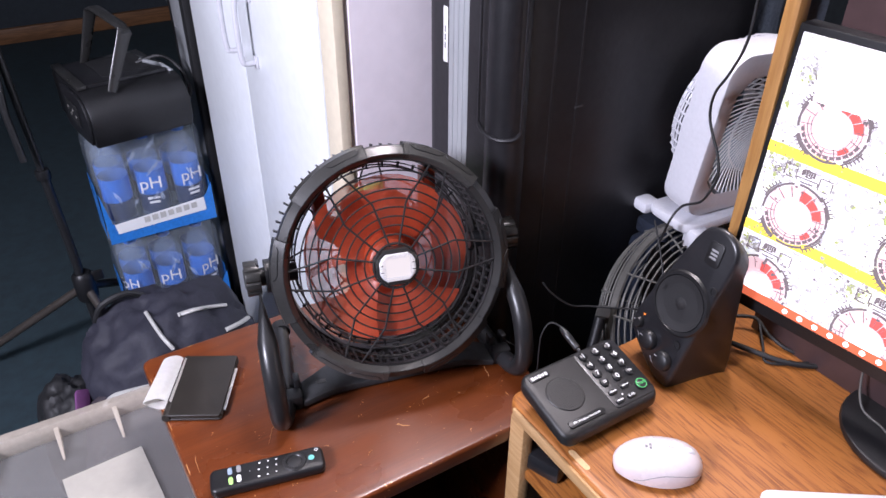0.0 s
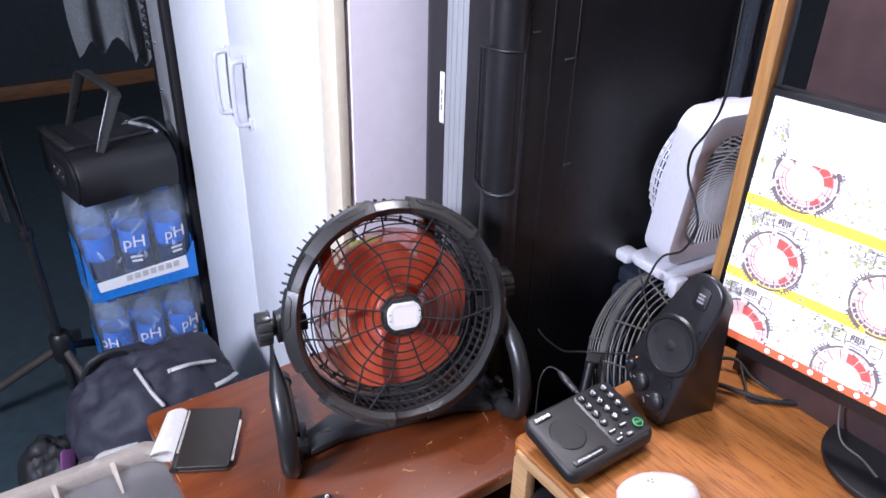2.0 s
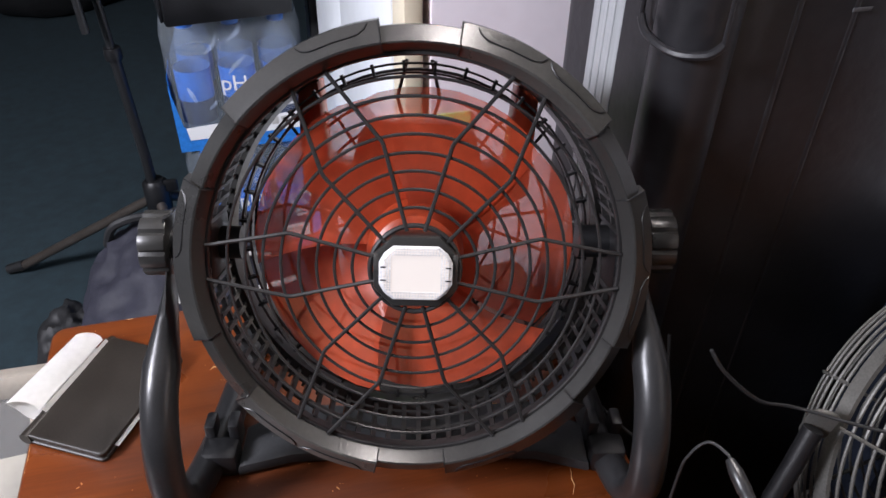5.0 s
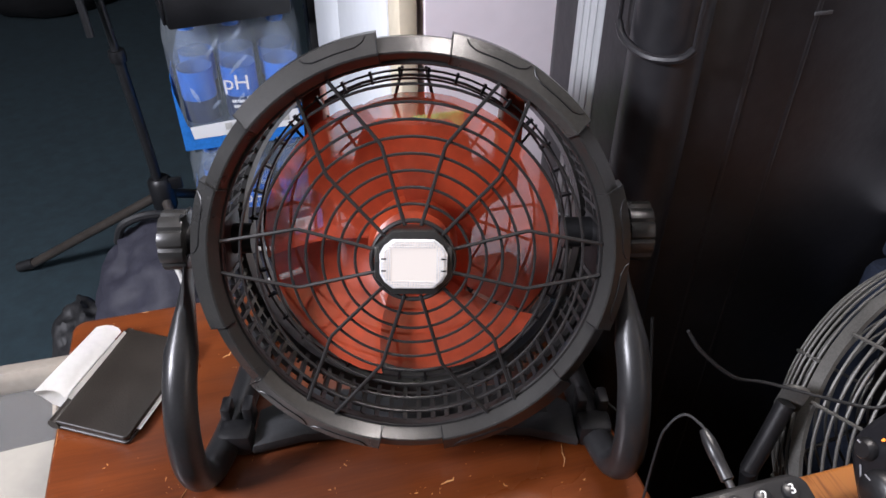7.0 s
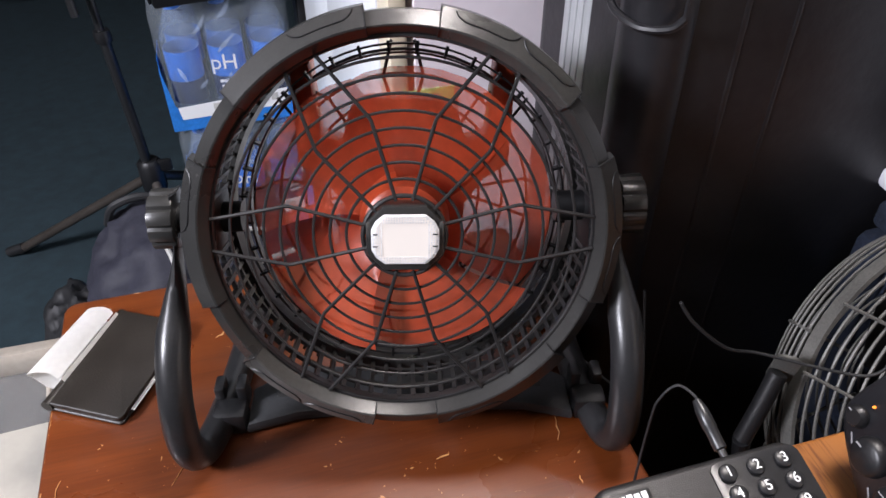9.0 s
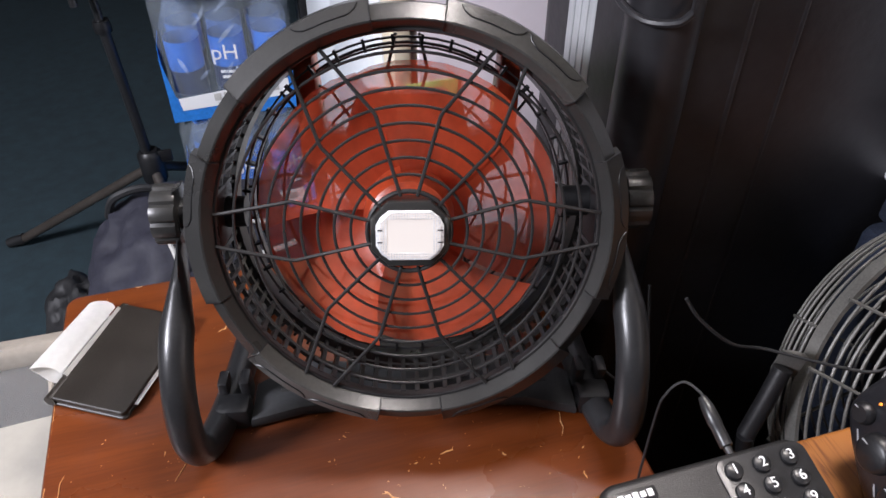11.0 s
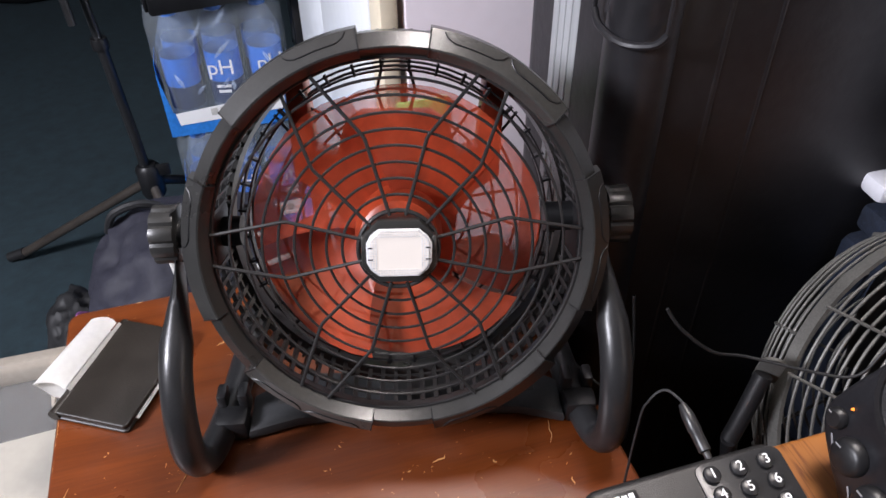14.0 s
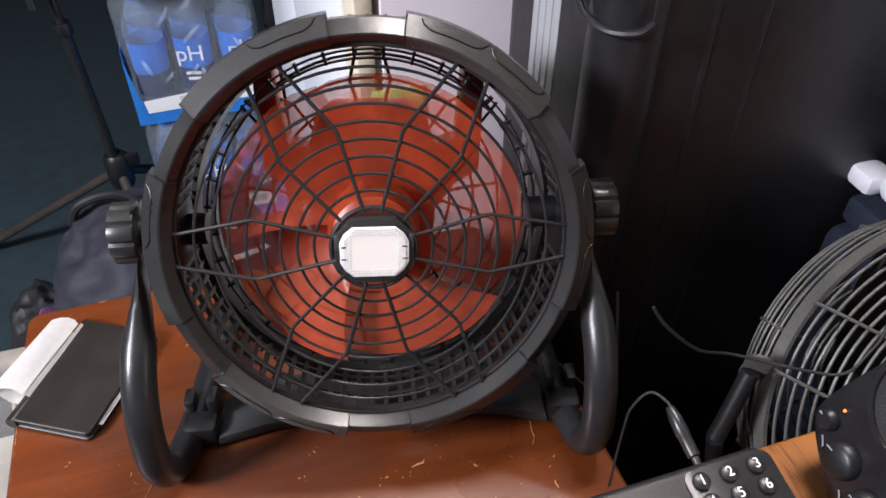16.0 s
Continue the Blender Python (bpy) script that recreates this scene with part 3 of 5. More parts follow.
    spread("drum_fin", boxed((0.1445, 0, -0.053), (0.005, 0.0036, 0.058)), M_WIRE, drum, [H @ pose(0, 0, 0, 0, 0, 360 * k / 78) for k in range(78)])
    for z in (-0.043, -0.07):
        head("drum_band", lathed([(0.1425, z + 0.002), (0.1462, z + 0.002), (0.1462, z - 0.002), (0.1425, z - 0.002)], 80, None, True), M_WIRE, drum)
    head("rear_rim", lathed([(0.14, -0.08), (0.147, -0.08), (0.149, -0.086), (0.146, -0.094), (0.138, -0.094)], 80, None, True), M_FAN, drum, "rear rim")
    spread("rim_tooth", boxed((0.1495, 0, -0.088), (0.013, 0.0022, 0.012)), M_WIRE, drum, [H @ pose(0, 0, 0, 0, 0, 5 * k) for k in range(72)])
    band = head("rear_band", lathed([(0.124, -0.076), (0.1255, -0.075), (0.1255, -0.085), (0.124, -0.085)], 72, None, True), M_BLACK, drum, "black rear band")
    head("rear_band_edge", lathed([(0.1305, -0.078), (0.132, -0.077), (0.132, -0.087), (0.1305, -0.087)], 72, None, True), M_BLACK, drum)
    spread("band_bar", boxed((0.1285, 0, -0.08), (0.01, 0.002, 0.008)), M_BLACK, drum, [H @ pose(0, 0, 0, 0, 0, 10 * k + 5) for k in range(36)])
    # rear grille
    def bowl(r):
        return -0.094 - 0.05 * (1 - (r / 0.135) ** 2)
    rear = head("rear_grille", lathed([(0, -0.146), (0.048, -0.146), (0.052, -0.14), (0.052, -0.134), (0, -0.134)], 40), M_FAN, t, "black rear cage")
    for k in range(4):
        r = 0.066 + 0.02 * k
        head("rear_ring", tubed(circle(r, bowl(r), 56), 0.0012, 6, True), M_WIRE, rear)
    for k in range(8):
        for s in (-1, 1):
            pts = [(r * math.cos(radians(45 * k + s * a)), r * math.sin(radians(45 * k + s * a)), bowl(r)) for r, a in ((0.05, 2), (0.08, 7), (0.105, 9), (0.133, 4))]
            head("rear_spoke", tubed(pts, 0.0014, 6), M_WIRE, rear)
    # shouldered housing behind the blades
    arch = [(-0.046, -0.06), (0.046, -0.06), (0.05, 0.0), (0.066, 0.022), (0.086, 0.034), (0.09, 0.112), (0.074, 0.116), (0.068, 0.06), (0.05, 0.054), (0.044, 0.078), (0.03, 0.088),
            (-0.03, 0.088), (-0.044, 0.078), (-0.05, 0.054), (-0.068, 0.06), (-0.074, 0.116), (-0.09, 0.112), (-0.086, 0.034), (-0.066, 0.022), (-0.05, 0.0)]
    head("motor_housing", prism(bmesh.new(), arch, -0.128, -0.088, 0.004), M_RED_HUB, t, "shouldered motor housing")
    # five broad red blades round a motor
    motor = head("motor", lathed([(0, -0.022), (0.022, -0.022), (0.031, -0.028), (0.035, -0.042), (0.036, -0.13), (0, -0.13)], 40), M_RED_HUB, t, "red motor hub")
    for k in range(5):
        b = bmesh.new()
        grid = []
        nr, na = 9, 9
        for i in range(nr):
            r = 0.027 + (0.117 - 0.027) * i / (nr - 1)
            half = 37.5
            row = []
            for j in range(na):
                f = j / (na - 1) * 2 - 1
                a = radians(72 * k + 60 + f * half + 16 * (i / (nr - 1)))
                rr = r - (0.004 * abs(f) ** 4 * (i / (nr - 1)) ** 2)
                row.append(b.verts.new((rr * math.cos(a), rr * math.sin(a), -0.054 + f * 0.012 - 0.003 * (1 - f * f))))
            grid.append(row)
        for i in range(nr - 1):
            for j in range(na - 1):
                b.faces.new((grid[i][j], grid[i][j + 1], grid[i + 1][j + 1], grid[i + 1][j]))
        bmesh.ops.solidify(b, geom=b.faces[:], thickness=0.0009)
        head("blade", b, M_BLADE, motor, "translucent red fan blade", 60)
    # knobs and pivot arms
    for s in (-1, 1):
        m = pose(s * 0.1818 - 0.002, 0, 0.1935, 0, 90 * s, 0)
        b = bmesh.new()
        n = 10
        out = []
        for k in range(n * 6):
            q = 2 * math.pi * k / (n * 6)
            r = (0.0218, 0.0236, 0.0239, 0.024, 0.0239, 0.0236)[k % 6]
            out.append((r * math.cos(q), r * math.sin(q)))
        prism(b, out, -0.011, 0.008, 0.0012, m)
        knob = part("knob", b, M_FAN, t, "ribbed tightening knob", 30)
        part("knob_cap", lathed([(0, 0.0098), (0.012, 0.0094), (0.0145, 0.008), (0, 0.008)], 24, m), M_FAN_EDGE, knob)
        part("washer", lathed([(0, -0.03), (0.0215, -0.03), (0.0225, -0.028), (0.0225, -0.018), (0, -0.018)], 28, m), M_BLACK, t, "black spacer disc")
        part("pivot", lathed([(0, -0.06), (0.012, -0.06), (0.012, -0.011), (0, -0.011)], 20, m), M_BLACK, t, "black pivot pin")
        head("pivot_box", boxed((s * 0.15, 0, -0.05), (0.02, 0.045, 0.05), 0.004), M_BLACK, t)
        # bent tube stand: flat at the knob, round below
        raw = [(0.170, 0.006, 0.215), (0.171, -0.004, 0.185), (0.173, -0.022, 0.16), (0.174, -0.05, 0.139), (0.175, -0.077, 0.117), (0.175, -0.096, 0.088), (0.175, -0.104, 0.055), (0.174, -0.101, 0.032),
               (0.171, -0.09, 0.0165), (0.165, -0.07, 0.0128), (0.158, -0.03, 0.0128), (0.152, 0.04, 0.0128), (0.148, 0.11, 0.0128)]
        pts = smooth_line([(s * x - 0.004, y, z) for x, y, z in raw], 5)
        flat = []
        for i in range(len(pts)):
            q = i / 5
            w = min(1, max(0, (q - 1.7) / 1.7))
            thick, wide = 0.0022 + (0.0132 - 0.0022) * w, 0.0145 + (0.0132 - 0.0145) * w
            flat.append((thick, wide))
        leg = part("stand_tube", tubed(pts, 0.0125, 14, False, None, flat), M_TUBE, t, "bent black tubular stand leg")
        b = boxed((s * 0.157, -0.052, 0.0145), (0.03, 0.024, 0.026), 0.006)
        part("clamp", b, M_BLACK, leg, "black plastic clamp")
        part("clamp_tab", boxed((s * 0.147, -0.034, 0.027), (0.009, 0.018, 0.026), 0.0025), M_BLACK, leg)
        part("clamp_tab", boxed((s * 0.166, -0.034, 0.027), (0.009, 0.018, 0.024), 0.0025), M_BLACK, leg)
        part("end_cap", lathed([(0, -0.012), (0.0138, -0.012), (0.0138, 0.004), (0, 0.006)], 18, pose(s * 0.15, 0.112, 0.0138, -90, 0, 0)), M_BLACK_SOFT, leg)
    b = bmesh.new()
    prism(b, [(-0.142, -0.064), (-0.1, -0.052), (-0.065, -0.05), (0.065, -0.05), (0.1, -0.052), (0.142, -0.064), (0.142, -0.022), (0.1, 0.004), (0.05, 0.0),
              (-0.05, 0.0), (-0.1, 0.004), (-0.142, -0.022)], 0.003, 0.016, 0.004)
    bar = part("cross_bar", b, M_BAR, t, "black plastic cross bar")
    for s in (-1, 1):
        part("mark", boxed((s * 0.112, -0.03, 0.0158), (0.014, 0.008, 0.0012), 0.0004), M_FAN, bar)
    return t


M_BAR = material("slate_plastic", (0.03, 0.031, 0.033), 0.5, vary=0.2, scale=40, bump=0.08)
M_RED_HUB = material("red_hub_plastic", (0.42, 0.055, 0.017), 0.35, vary=0.2, scale=30, bump=0.05)
drum_fan()


# ---- intercom ----
def intercom():
    # top face slopes from the rear down to the front
    m = basis((0.529, 0.4975, DESK_Z + 0.001), (1, 0, 0), (0, 1, 0), (0, 0, 1))
    t = thing("intercom", m, "black desktop wireless intercom with number keys on the desk corner", "intercom")
    b = prism(bmesh.new(), rounded(0.156, 0.101, 0.014, 0, -0.0015), 0.024, 0.0445, 0.006, None, 3)
    for v in b.verts:
        v.co.z += v.co.y * 0.22
    part("case", b, M_KEYPAD, t, "charcoal textured case")
    b = prism(bmesh.new(), rounded(0.108, 0.066, 0.012, 0.004, 0.014), 0, 0.034, 0.002)
    for v in b.verts:
        if v.co.z > 0.02:
            v.co.z += v.co.y * 0.22
    part("stand", b, M_BLACK, t, "black wedge stand under the case")
    T = basis((0, 0, 0.0449), (1, 0, 0), (0, 1, 0.22), (0, -0.22, 1))

    def flat(name, bm, mat, label="", parent=t):
        bm.transform(T)
        return part(name, bm, mat, parent, label, 35)
    pad = flat("key_panel", prism(bmesh.new(), rounded(0.068, 0.092, 0.008, 0.0415, -0.001), -0.001, 0.0006, 0.0003), M_KEY, "recessed key panel")
    flat("speaker_grille", lathed([(0, 0.0012), (0.024, 0.001), (0.026, -0.001), (0, -0.001)], 40, pose(-0.038, 0.001, 0)), M_KEYPAD, "round perforated speaker grille")
    b = bmesh.new()
    for i in range(-8, 9):
        for j in range(-8, 9):
            if i * i + j * j < 68:
                box(b, (-0.038 + 0.0028 * i, 0.001 + 0.0028 * j, 0.0012), (0.0012, 0.0012, 0.0008))
    flat("grille_hole", b, M_BLACK_SOFT, "fine black holes")
    flat("maker_plate", prism(bmesh.new(), rounded(0.03, 0.009, 0.002, -0.053, 0.037), 0, 0.0012, 0.0004), M_BLACK)
    for k in range(5):
        flat("maker_mark", boxed((-0.0635 + 0.0052 * k, 0.037, 0.0014), (0.0038, 0.0048 - 0.001 * (k % 2), 0.0005)), M_LETTER, "plain white printed bar")
    plate = flat("name_plate", prism(bmesh.new(), rounded(0.056, 0.0095, 0.0045, -0.0355, -0.0395), 0, 0.0014, 0.0004), M_BLACK)
    lettering("name_print", "FM Wireless Intercom", 0.0046, M_LETTER, t, T @ pose(-0.0355, -0.0395, 0.0017))
    keys = "1 2 3 4 5 6 7 8 9 # 0 *".split()
    for k, ch in enumerate(keys):
        x, y = 0.0183 + 0.0212 * (k % 3), 0.0358 - 0.0148 * (k // 3)
        key = flat("key", lathed([(0, 0.0034), (0.0044, 0.0032), (0.006, 0.0022), (0.0062, 0), (0, 0)], 20, pose(x, y, 0.001)), M_KEY, "round black rubber key")
        if ch in "#*":
            for q in (-1, 1):
                flat("key_print", boxed((x, y + q * 0.001, 0.0046), (0.005, 0.0009, 0.0005)), M_LETTER, "", key)
        else:
            lettering("key_print", ch, 0.0098, M_LETTER, key, T @ pose(x, y, 0.0046))
    for x, y, w in ((0.0185, -0.025, 0.014), (0.0395, -0.0238, 0.014), (0.0185, -0.0392, 0.013), (0.0375, -0.0395, 0.013)):
        key = flat("menu_key", prism(bmesh.new(), rounded(w, 0.0068, 0.0033, x, y), 0.0005, 0.0035, 0.001), M_KEY, "small oblong key")
        if (x, y) == (0.0375, -0.0395):
            lettering("key_print", "CALL", 0.0042, M_LETTER, key, T @ pose(x, y, 0.0039))
        else:
            flat("key_print", boxed((x, y, 0.0037), (w * 0.7, 0.0016, 0.0004)), M_LETTER, "", key)
    talk = flat("talk_key", lathed([(0, 0.004), (0.006, 0.0038), (0.0078, 0.0025), (0.008, 0), (0, 0)], 28, pose(0.0605, -0.0318, 0.0008)), M_KEY, "round talk key")
    flat("talk_ring", tubed([(0.0605 + x, -0.0318 + y, 0.0042) for x, y, z in circle(0.0068, 0, 32)], 0.0008, 6, True), M_GREEN_KEY, "bright green ring", talk)
    lettering("key_print", "TALK", 0.0046, M_GREEN_KEY, talk, T @ pose(0.0605, -0.0318, 0.0052))
    flat("status_lamp", lathed([(0, 0.001), (0.001, 0.0008), (0.0013, 0), (0, 0)], 10, pose(0.028, -0.033, 0.0013)), M_LETTER)
    # lead with a metal plug at the back
    p0, d = Vector((0.026, 0.046, 0.049)), Vector((-0.004, 0.95, 0.28)).normalized()
    plug = part("plug", lathed([(0, 0), (0.0028, 0), (0.0028, 0.008), (0.0046, 0.009), (0.0046, 0.024), (0.0052, 0.025), (0.0048, 0.038), (0.003, 0.046), (0, 0.046)], 16,
                               Matrix.Translation(p0) @ d.to_track_quat("Z", "Y").to_matrix().to_4x4()), M_TUBE, t, "dark metal barrel plug")
    part("lead", tubed(smooth_line([p0 + d * 0.044, p0 + d * 0.05, (0.02, 0.106, 0.062), (0.01, 0.108, 0.05), (0.006, 0.108, 0.02), (0.006, 0.105, -0.12), (0.01, 0.1, -0.4)], 8), 0.0011, 8),
         M_BLACK_SOFT, t, "thin black lead")
    return t


intercom()


# ---- loudspeaker ----
def loudspeaker():
    # front faces -x, leaning back; w runs along the front, h up it
    m = basis((0.6444, 0.5, DESK_Z + 0.0005), (0, -1, 0), (1, 0, 0), (0, 0, 1))
    t = thing("loudspeaker", m, "black satin desktop loudspeaker with round driver and two knobs", "speaker")
    S = basis((0, 0, 0), (1, 0, 0), (0, 0.25, 1), (0, -1, 0.25))     # face space: x along, y up, z out
    face = [(0.03, 0.002), (0.035, 0.03), (0.045, 0.127), (0.054, 0.2), (0.048, 0.225), (0.027, 0.237), (0.006, 0.234), (-0.007, 0.222), (-0.018, 0.195), (-0.028, 0.167), (-0.047, 0.11),
            (-0.058, 0.068), (-0.054, 0.048), (-0.03, 0.026), (-0.003, 0.008), (0.015, 0.001)]
    line = [(p.x, p.y) for p in smooth_line([(x, y, 0) for x, y in face + face[:1]], 3)][:-1]

    def front(name, bm, mat, label="", parent=t, smooth=40):
        bm.transform(S)
        return part(name, bm, mat, parent, label, smooth)
    b = bmesh.new()
    prism(b, line, -0.1, 0.0, 0.007, None, 3)
    for v in b.verts:
        if v.co.z < -0.05:
            low = min(1, max(0, (v.co.y - 0.04) / 0.16))
            v.co.z *= 1 - 0.72 * low
            v.co.x += 0.014 - 0.012 * low
            v.co.y -= 0.012
    bmesh.ops.transform(b, matrix=S, verts=b.verts)
    for v in b.verts:
        v.co.z = max(v.co.z, 0.0)
    part("cabinet", b, M_SPEAKER, t, "black satin cabinet")
    dx, dy = 0.004, 0.121
    ring = front("driver_ring", lathed([(0.037, 0.0005), (0.039, 0.004), (0.043, 0.004), (0.0455, 0.0005)], 48, pose(dx, dy, 0)), M_BLACK, "raised driver ring")
    front("driver_cone", lathed([(0, 0.003), (0.006, 0.0025), (0.01, -0.001), (0.025, 0.0), (0.0375, 0.0035), (0.0375, 0.0005), (0, 0.0004)], 48, pose(dx, dy, 0)), M_MESH, "woven grille over the driver", ring)
    for x, y, r, h in ((-0.02, 0.048, 0.0145, 0.009), (0.012, 0.035, 0.0145, 0.009), (-0.0445, 0.062, 0.0085, 0.006)):
        knob = front("knob", lathed([(0, h), (r * 0.7, h), (r * 0.9, h - 0.002), (r, 0.002), (r, 0), (0, 0)], 30, pose(x, y, 0.0005)), M_BLACK, "round control knob")
        front("knob_mark", boxed((x - r * 0.55, y + r * 0.35, h + 0.0007), (r * 0.35, 0.001, 0.0006), 0, None), M_DARK_INK, "", knob)
    for x, y in ((0.041, 0.16), (0.0225, 0.067), (-0.03, 0.131)):
        front("screw_recess", lathed([(0, -0.0005), (0.003, -0.0005), (0.0035, 0.0015), (0.0058, 0.0015), (0.0062, 0.0002), (0, 0.0002)], 18, pose(x, y, 0.0006)), M_BLACK, "small round port")
    badge = front("badge", prism(bmesh.new(), rounded(0.022, 0.032, 0.006, 0.023, 0.204), 0.0002, 0.0022, 0.0008), M_BLACK, "raised maker badge")
    for k in range(3):
        front("badge_bar", boxed((0.023, 0.199 + 0.005 * k, 0.0024), (0.01, 0.0028, 0.0005)), M_DARK_INK, "plain grey bar", badge)
    front("power_lamp", lathed([(0, 0.0018), (0.0008, 0.0015), (0.0012, 0), (0, 0)], 10, pose(-0.04, 0.0765, 0.0005)), M_AMBER, "glowing amber power lamp")
    for x, y, a in ((-0.0385, 0.0455, 100), (-0.006, 0.0255, 100)):
        front("print_bar", boxed((0, 0, 0.0008), (0.009, 0.0014, 0.0004), 0, pose(x, y, 0, 0, 0, a + 30)), M_DARK_INK, "plain grey printed bar")
    return t


loudspeaker()


# ---- monitor ----
def monitor():
    o = Vector((0.754, 0.491, 0.86))
    d, up = Vector((0.10, -0.995, 0)).normalized(), Vector((0.06, 0.0, 1)).normalized()
    m = basis((0.90, 0.24, DESK_Z), (1, 0, 0), (0, 1, 0), (0, 0, 1))
    t = thing("monitor", m, "black flat-screen monitor showing product pictures, on a round foot", "monitor")
    S = m.inverted() @ basis(o, d, up, d.cross(up))

    def scr(name, bm, mat, parent=t, label="", smooth=40):
        bm.transform(S)
        return part(name, bm, mat, parent, label, smooth)
    W, Hh = 0.56, 0.338
    panel = scr("housing", boxed((W / 2, Hh / 2 - 0.006, -0.018), (W + 0.018, Hh + 0.03, 0.03), 0.003), M_BLACK, t, "thin black housing")
    scr("screen", boxed((W / 2, Hh / 2, -0.002), (W, Hh, 0.004)), M_SCREEN, panel, "bright white lit screen")
    scr("task_bar", boxed((W / 2, 0.006, 0.0008), (W, 0.012, 0.001)), M_SCR_ORANGE, panel, "orange task bar")
    for k in range(12):
        scr("icon", lathed([(0, 0.0008), (0.0035, 0.0008), (0.0038, 0), (0, 0)], 10, pose(0.085 + 0.02 * k, 0.006, 0.0012)), M_SCR_WHITE, panel)
    for yb in (0.203, 0.096):
        scr("page_band", boxed((W / 2, yb, 0.0006), (W, 0.014, 0.001)), M_SCR_YELLOW, panel, "yellow page band")
    scr("blank_tile", boxed((0.1, 0.303, 0.0028), (0.13, 0.066, 0.001)), M_SCR_WHITE, panel)
    rnd = random.Random(11)
    def shown(bm):
        """Trims a pictured shape at the task bar and the screen's far edge."""
        for co, no in (((0, 0.0125, 0), (0, -1, 0)), ((W, 0, 0), (1, 0, 0))):
            bmesh.ops.bisect_plane(bm, geom=bm.verts[:] + bm.edges[:] + bm.faces[:], plane_co=co, plane_no=no, clear_outer=True)
        return bm

    def blot(bm, x, y, r, z):
        """A ragged flat patch."""
        n = rnd.randint(5, 8)
        k, q = rnd.uniform(0.35, 1.0), rnd.uniform(0, 6.28)
        rim = [(r * rnd.uniform(0.5, 1.2) * math.cos(6.283 * i / n), k * r * rnd.uniform(0.5, 1.2) * math.sin(6.283 * i / n)) for i in range(n)]
        vs = [bm.verts.new((x + u * math.cos(q) - v * math.sin(q), y + u * math.sin(q) + v * math.cos(q), z)) for u, v in rim]
        bm.faces.new(vs)

    for row, yy in enumerate((0.247, 0.131, 0.022)):
        for col in range(4):
            xx = (0.066, 0.056, 0.04)[row] + 0.142 * col
            ring = bmesh.new()
            # broken rim, fin clusters and the foot block of the pictured fan
            for k in range(7):
                lathe(ring, [(0.0385, 0.001), (0.0412, 0.0012), (0.0412, 0), (0.0385, 0)], 8, pose(xx, yy, 0.0011), True, 51.4 * k + rnd.uniform(-4, 4), rnd.uniform(36, 50))
            for k in range(4):
                lathe(ring, [(0.0416, 0.0012), (0.0433, 0.0012), (0.0433, 0), (0.0416, 0)], 8, pose(xx, yy, 0.0011), True, (18, 128, 208, 300)[k], 38)
                for j in range(6):
                    box(ring, (0.0452, 0, 0.0016), (0.0038, 0.0013, 0.001), 0, pose(xx, yy, 0, 0, 0, (18, 128, 208, 300)[k] + 3 + 6 * j))
            for k in range(3):
                lathe(ring, [(0.0245 + 0.0042 * k, 0.0014), (0.0249 + 0.0042 * k, 0.0014), (0.0249 + 0.0042 * k, 0), (0.0245 + 0.0042 * k, 0)], 30, pose(xx, yy, 0.0011), True, 150 + 20 * k, 200)
            for k in range(14):
                box(ring, (0.0305, 0, 0.0018), (0.014, 0.0006, 0.001), 0, pose(xx, yy, 0, 0, 0, 25.7 * k + 8))
            for k in range(12):
                lathe(ring, [(0.0325, 0.0013), (0.0362, 0.0013), (0.0362, 0), (0.0325, 0)], 3, pose(xx, yy, 0.0011), True, 195 + 12.5 * k, 8.5)
            for x0, y0, w0, h0 in ((-0.02, 0.0525, 0.015, 0.015), (0.002, 0.0555, 0.014, 0.008), (0.024, 0.049, 0.015, 0.015), (0.002, 0.0462, 0.026, 0.005)):
                for ex, ey, ew, eh in ((0, h0 / 2, w0, 0.0011), (0, -h0 / 2, w0 * 0.6, 0.0011), (w0 / 2, 0, 0.0011, h0 * 0.8), (-w0 / 2, 0, 0.0011, h0)):
                    box(ring, (xx + x0 + ex, yy + y0 + ey, 0.0018), (ew, eh, 0.001))
            for k in range(6):
                box(ring, (xx - 0.006 + 0.0028 * k, yy + 0.0555 + 0.001 * (k % 2), 0.0016), (0.0019, 0.0065, 0.001))
            for k in range(16):
                a, r = rnd.uniform(0, 6.283), rnd.uniform(0.028, 0.04)
                blot(ring, xx + r * math.cos(a), yy + r * math.sin(a), rnd.uniform(0.0012, 0.0032), 0.0021)
            pic = scr("pictured_ring", shown(ring), M_SCR_DARK, panel, "picture of a round fan", 0)
            layers = [("pictured_disc", lathed([(0, 0.0003), (0.0375, 0.0003), (0.0375, 0), (0, 0)], 30, pose(xx, yy, 0.0009)), M_SCR_PINK)]
            for k in range(4):
                far = 0.0335 - 0.002 * (k % 2)
                layers.append(("pictured_blade", lathed([(0.015, 0.0004), (far, 0.0004), (far, 0), (0.015, 0)], 6, pose(xx, yy, 0.0011), True, (4, 31, 58, -62)[k] + 6 * row, 25), M_SCR_RED))
            for r, mm, zz in ((0.0235, M_SCR_PINK, 0.0016), (0.021, M_SCR_PALE, 0.0018), (0.017, M_SCR_WHITE, 0.002)):
                layers.append(("pictured_lamp", lathed([(0, 0.0012), (r, 0.0012), (r, 0), (0, 0)], 24, pose(xx, yy - 0.003, zz - 0.0009)), mm))
            for nm, bm, mm in layers:
                if shown(bm).faces:
                    scr(nm, bm, mm, pic, "", 0)
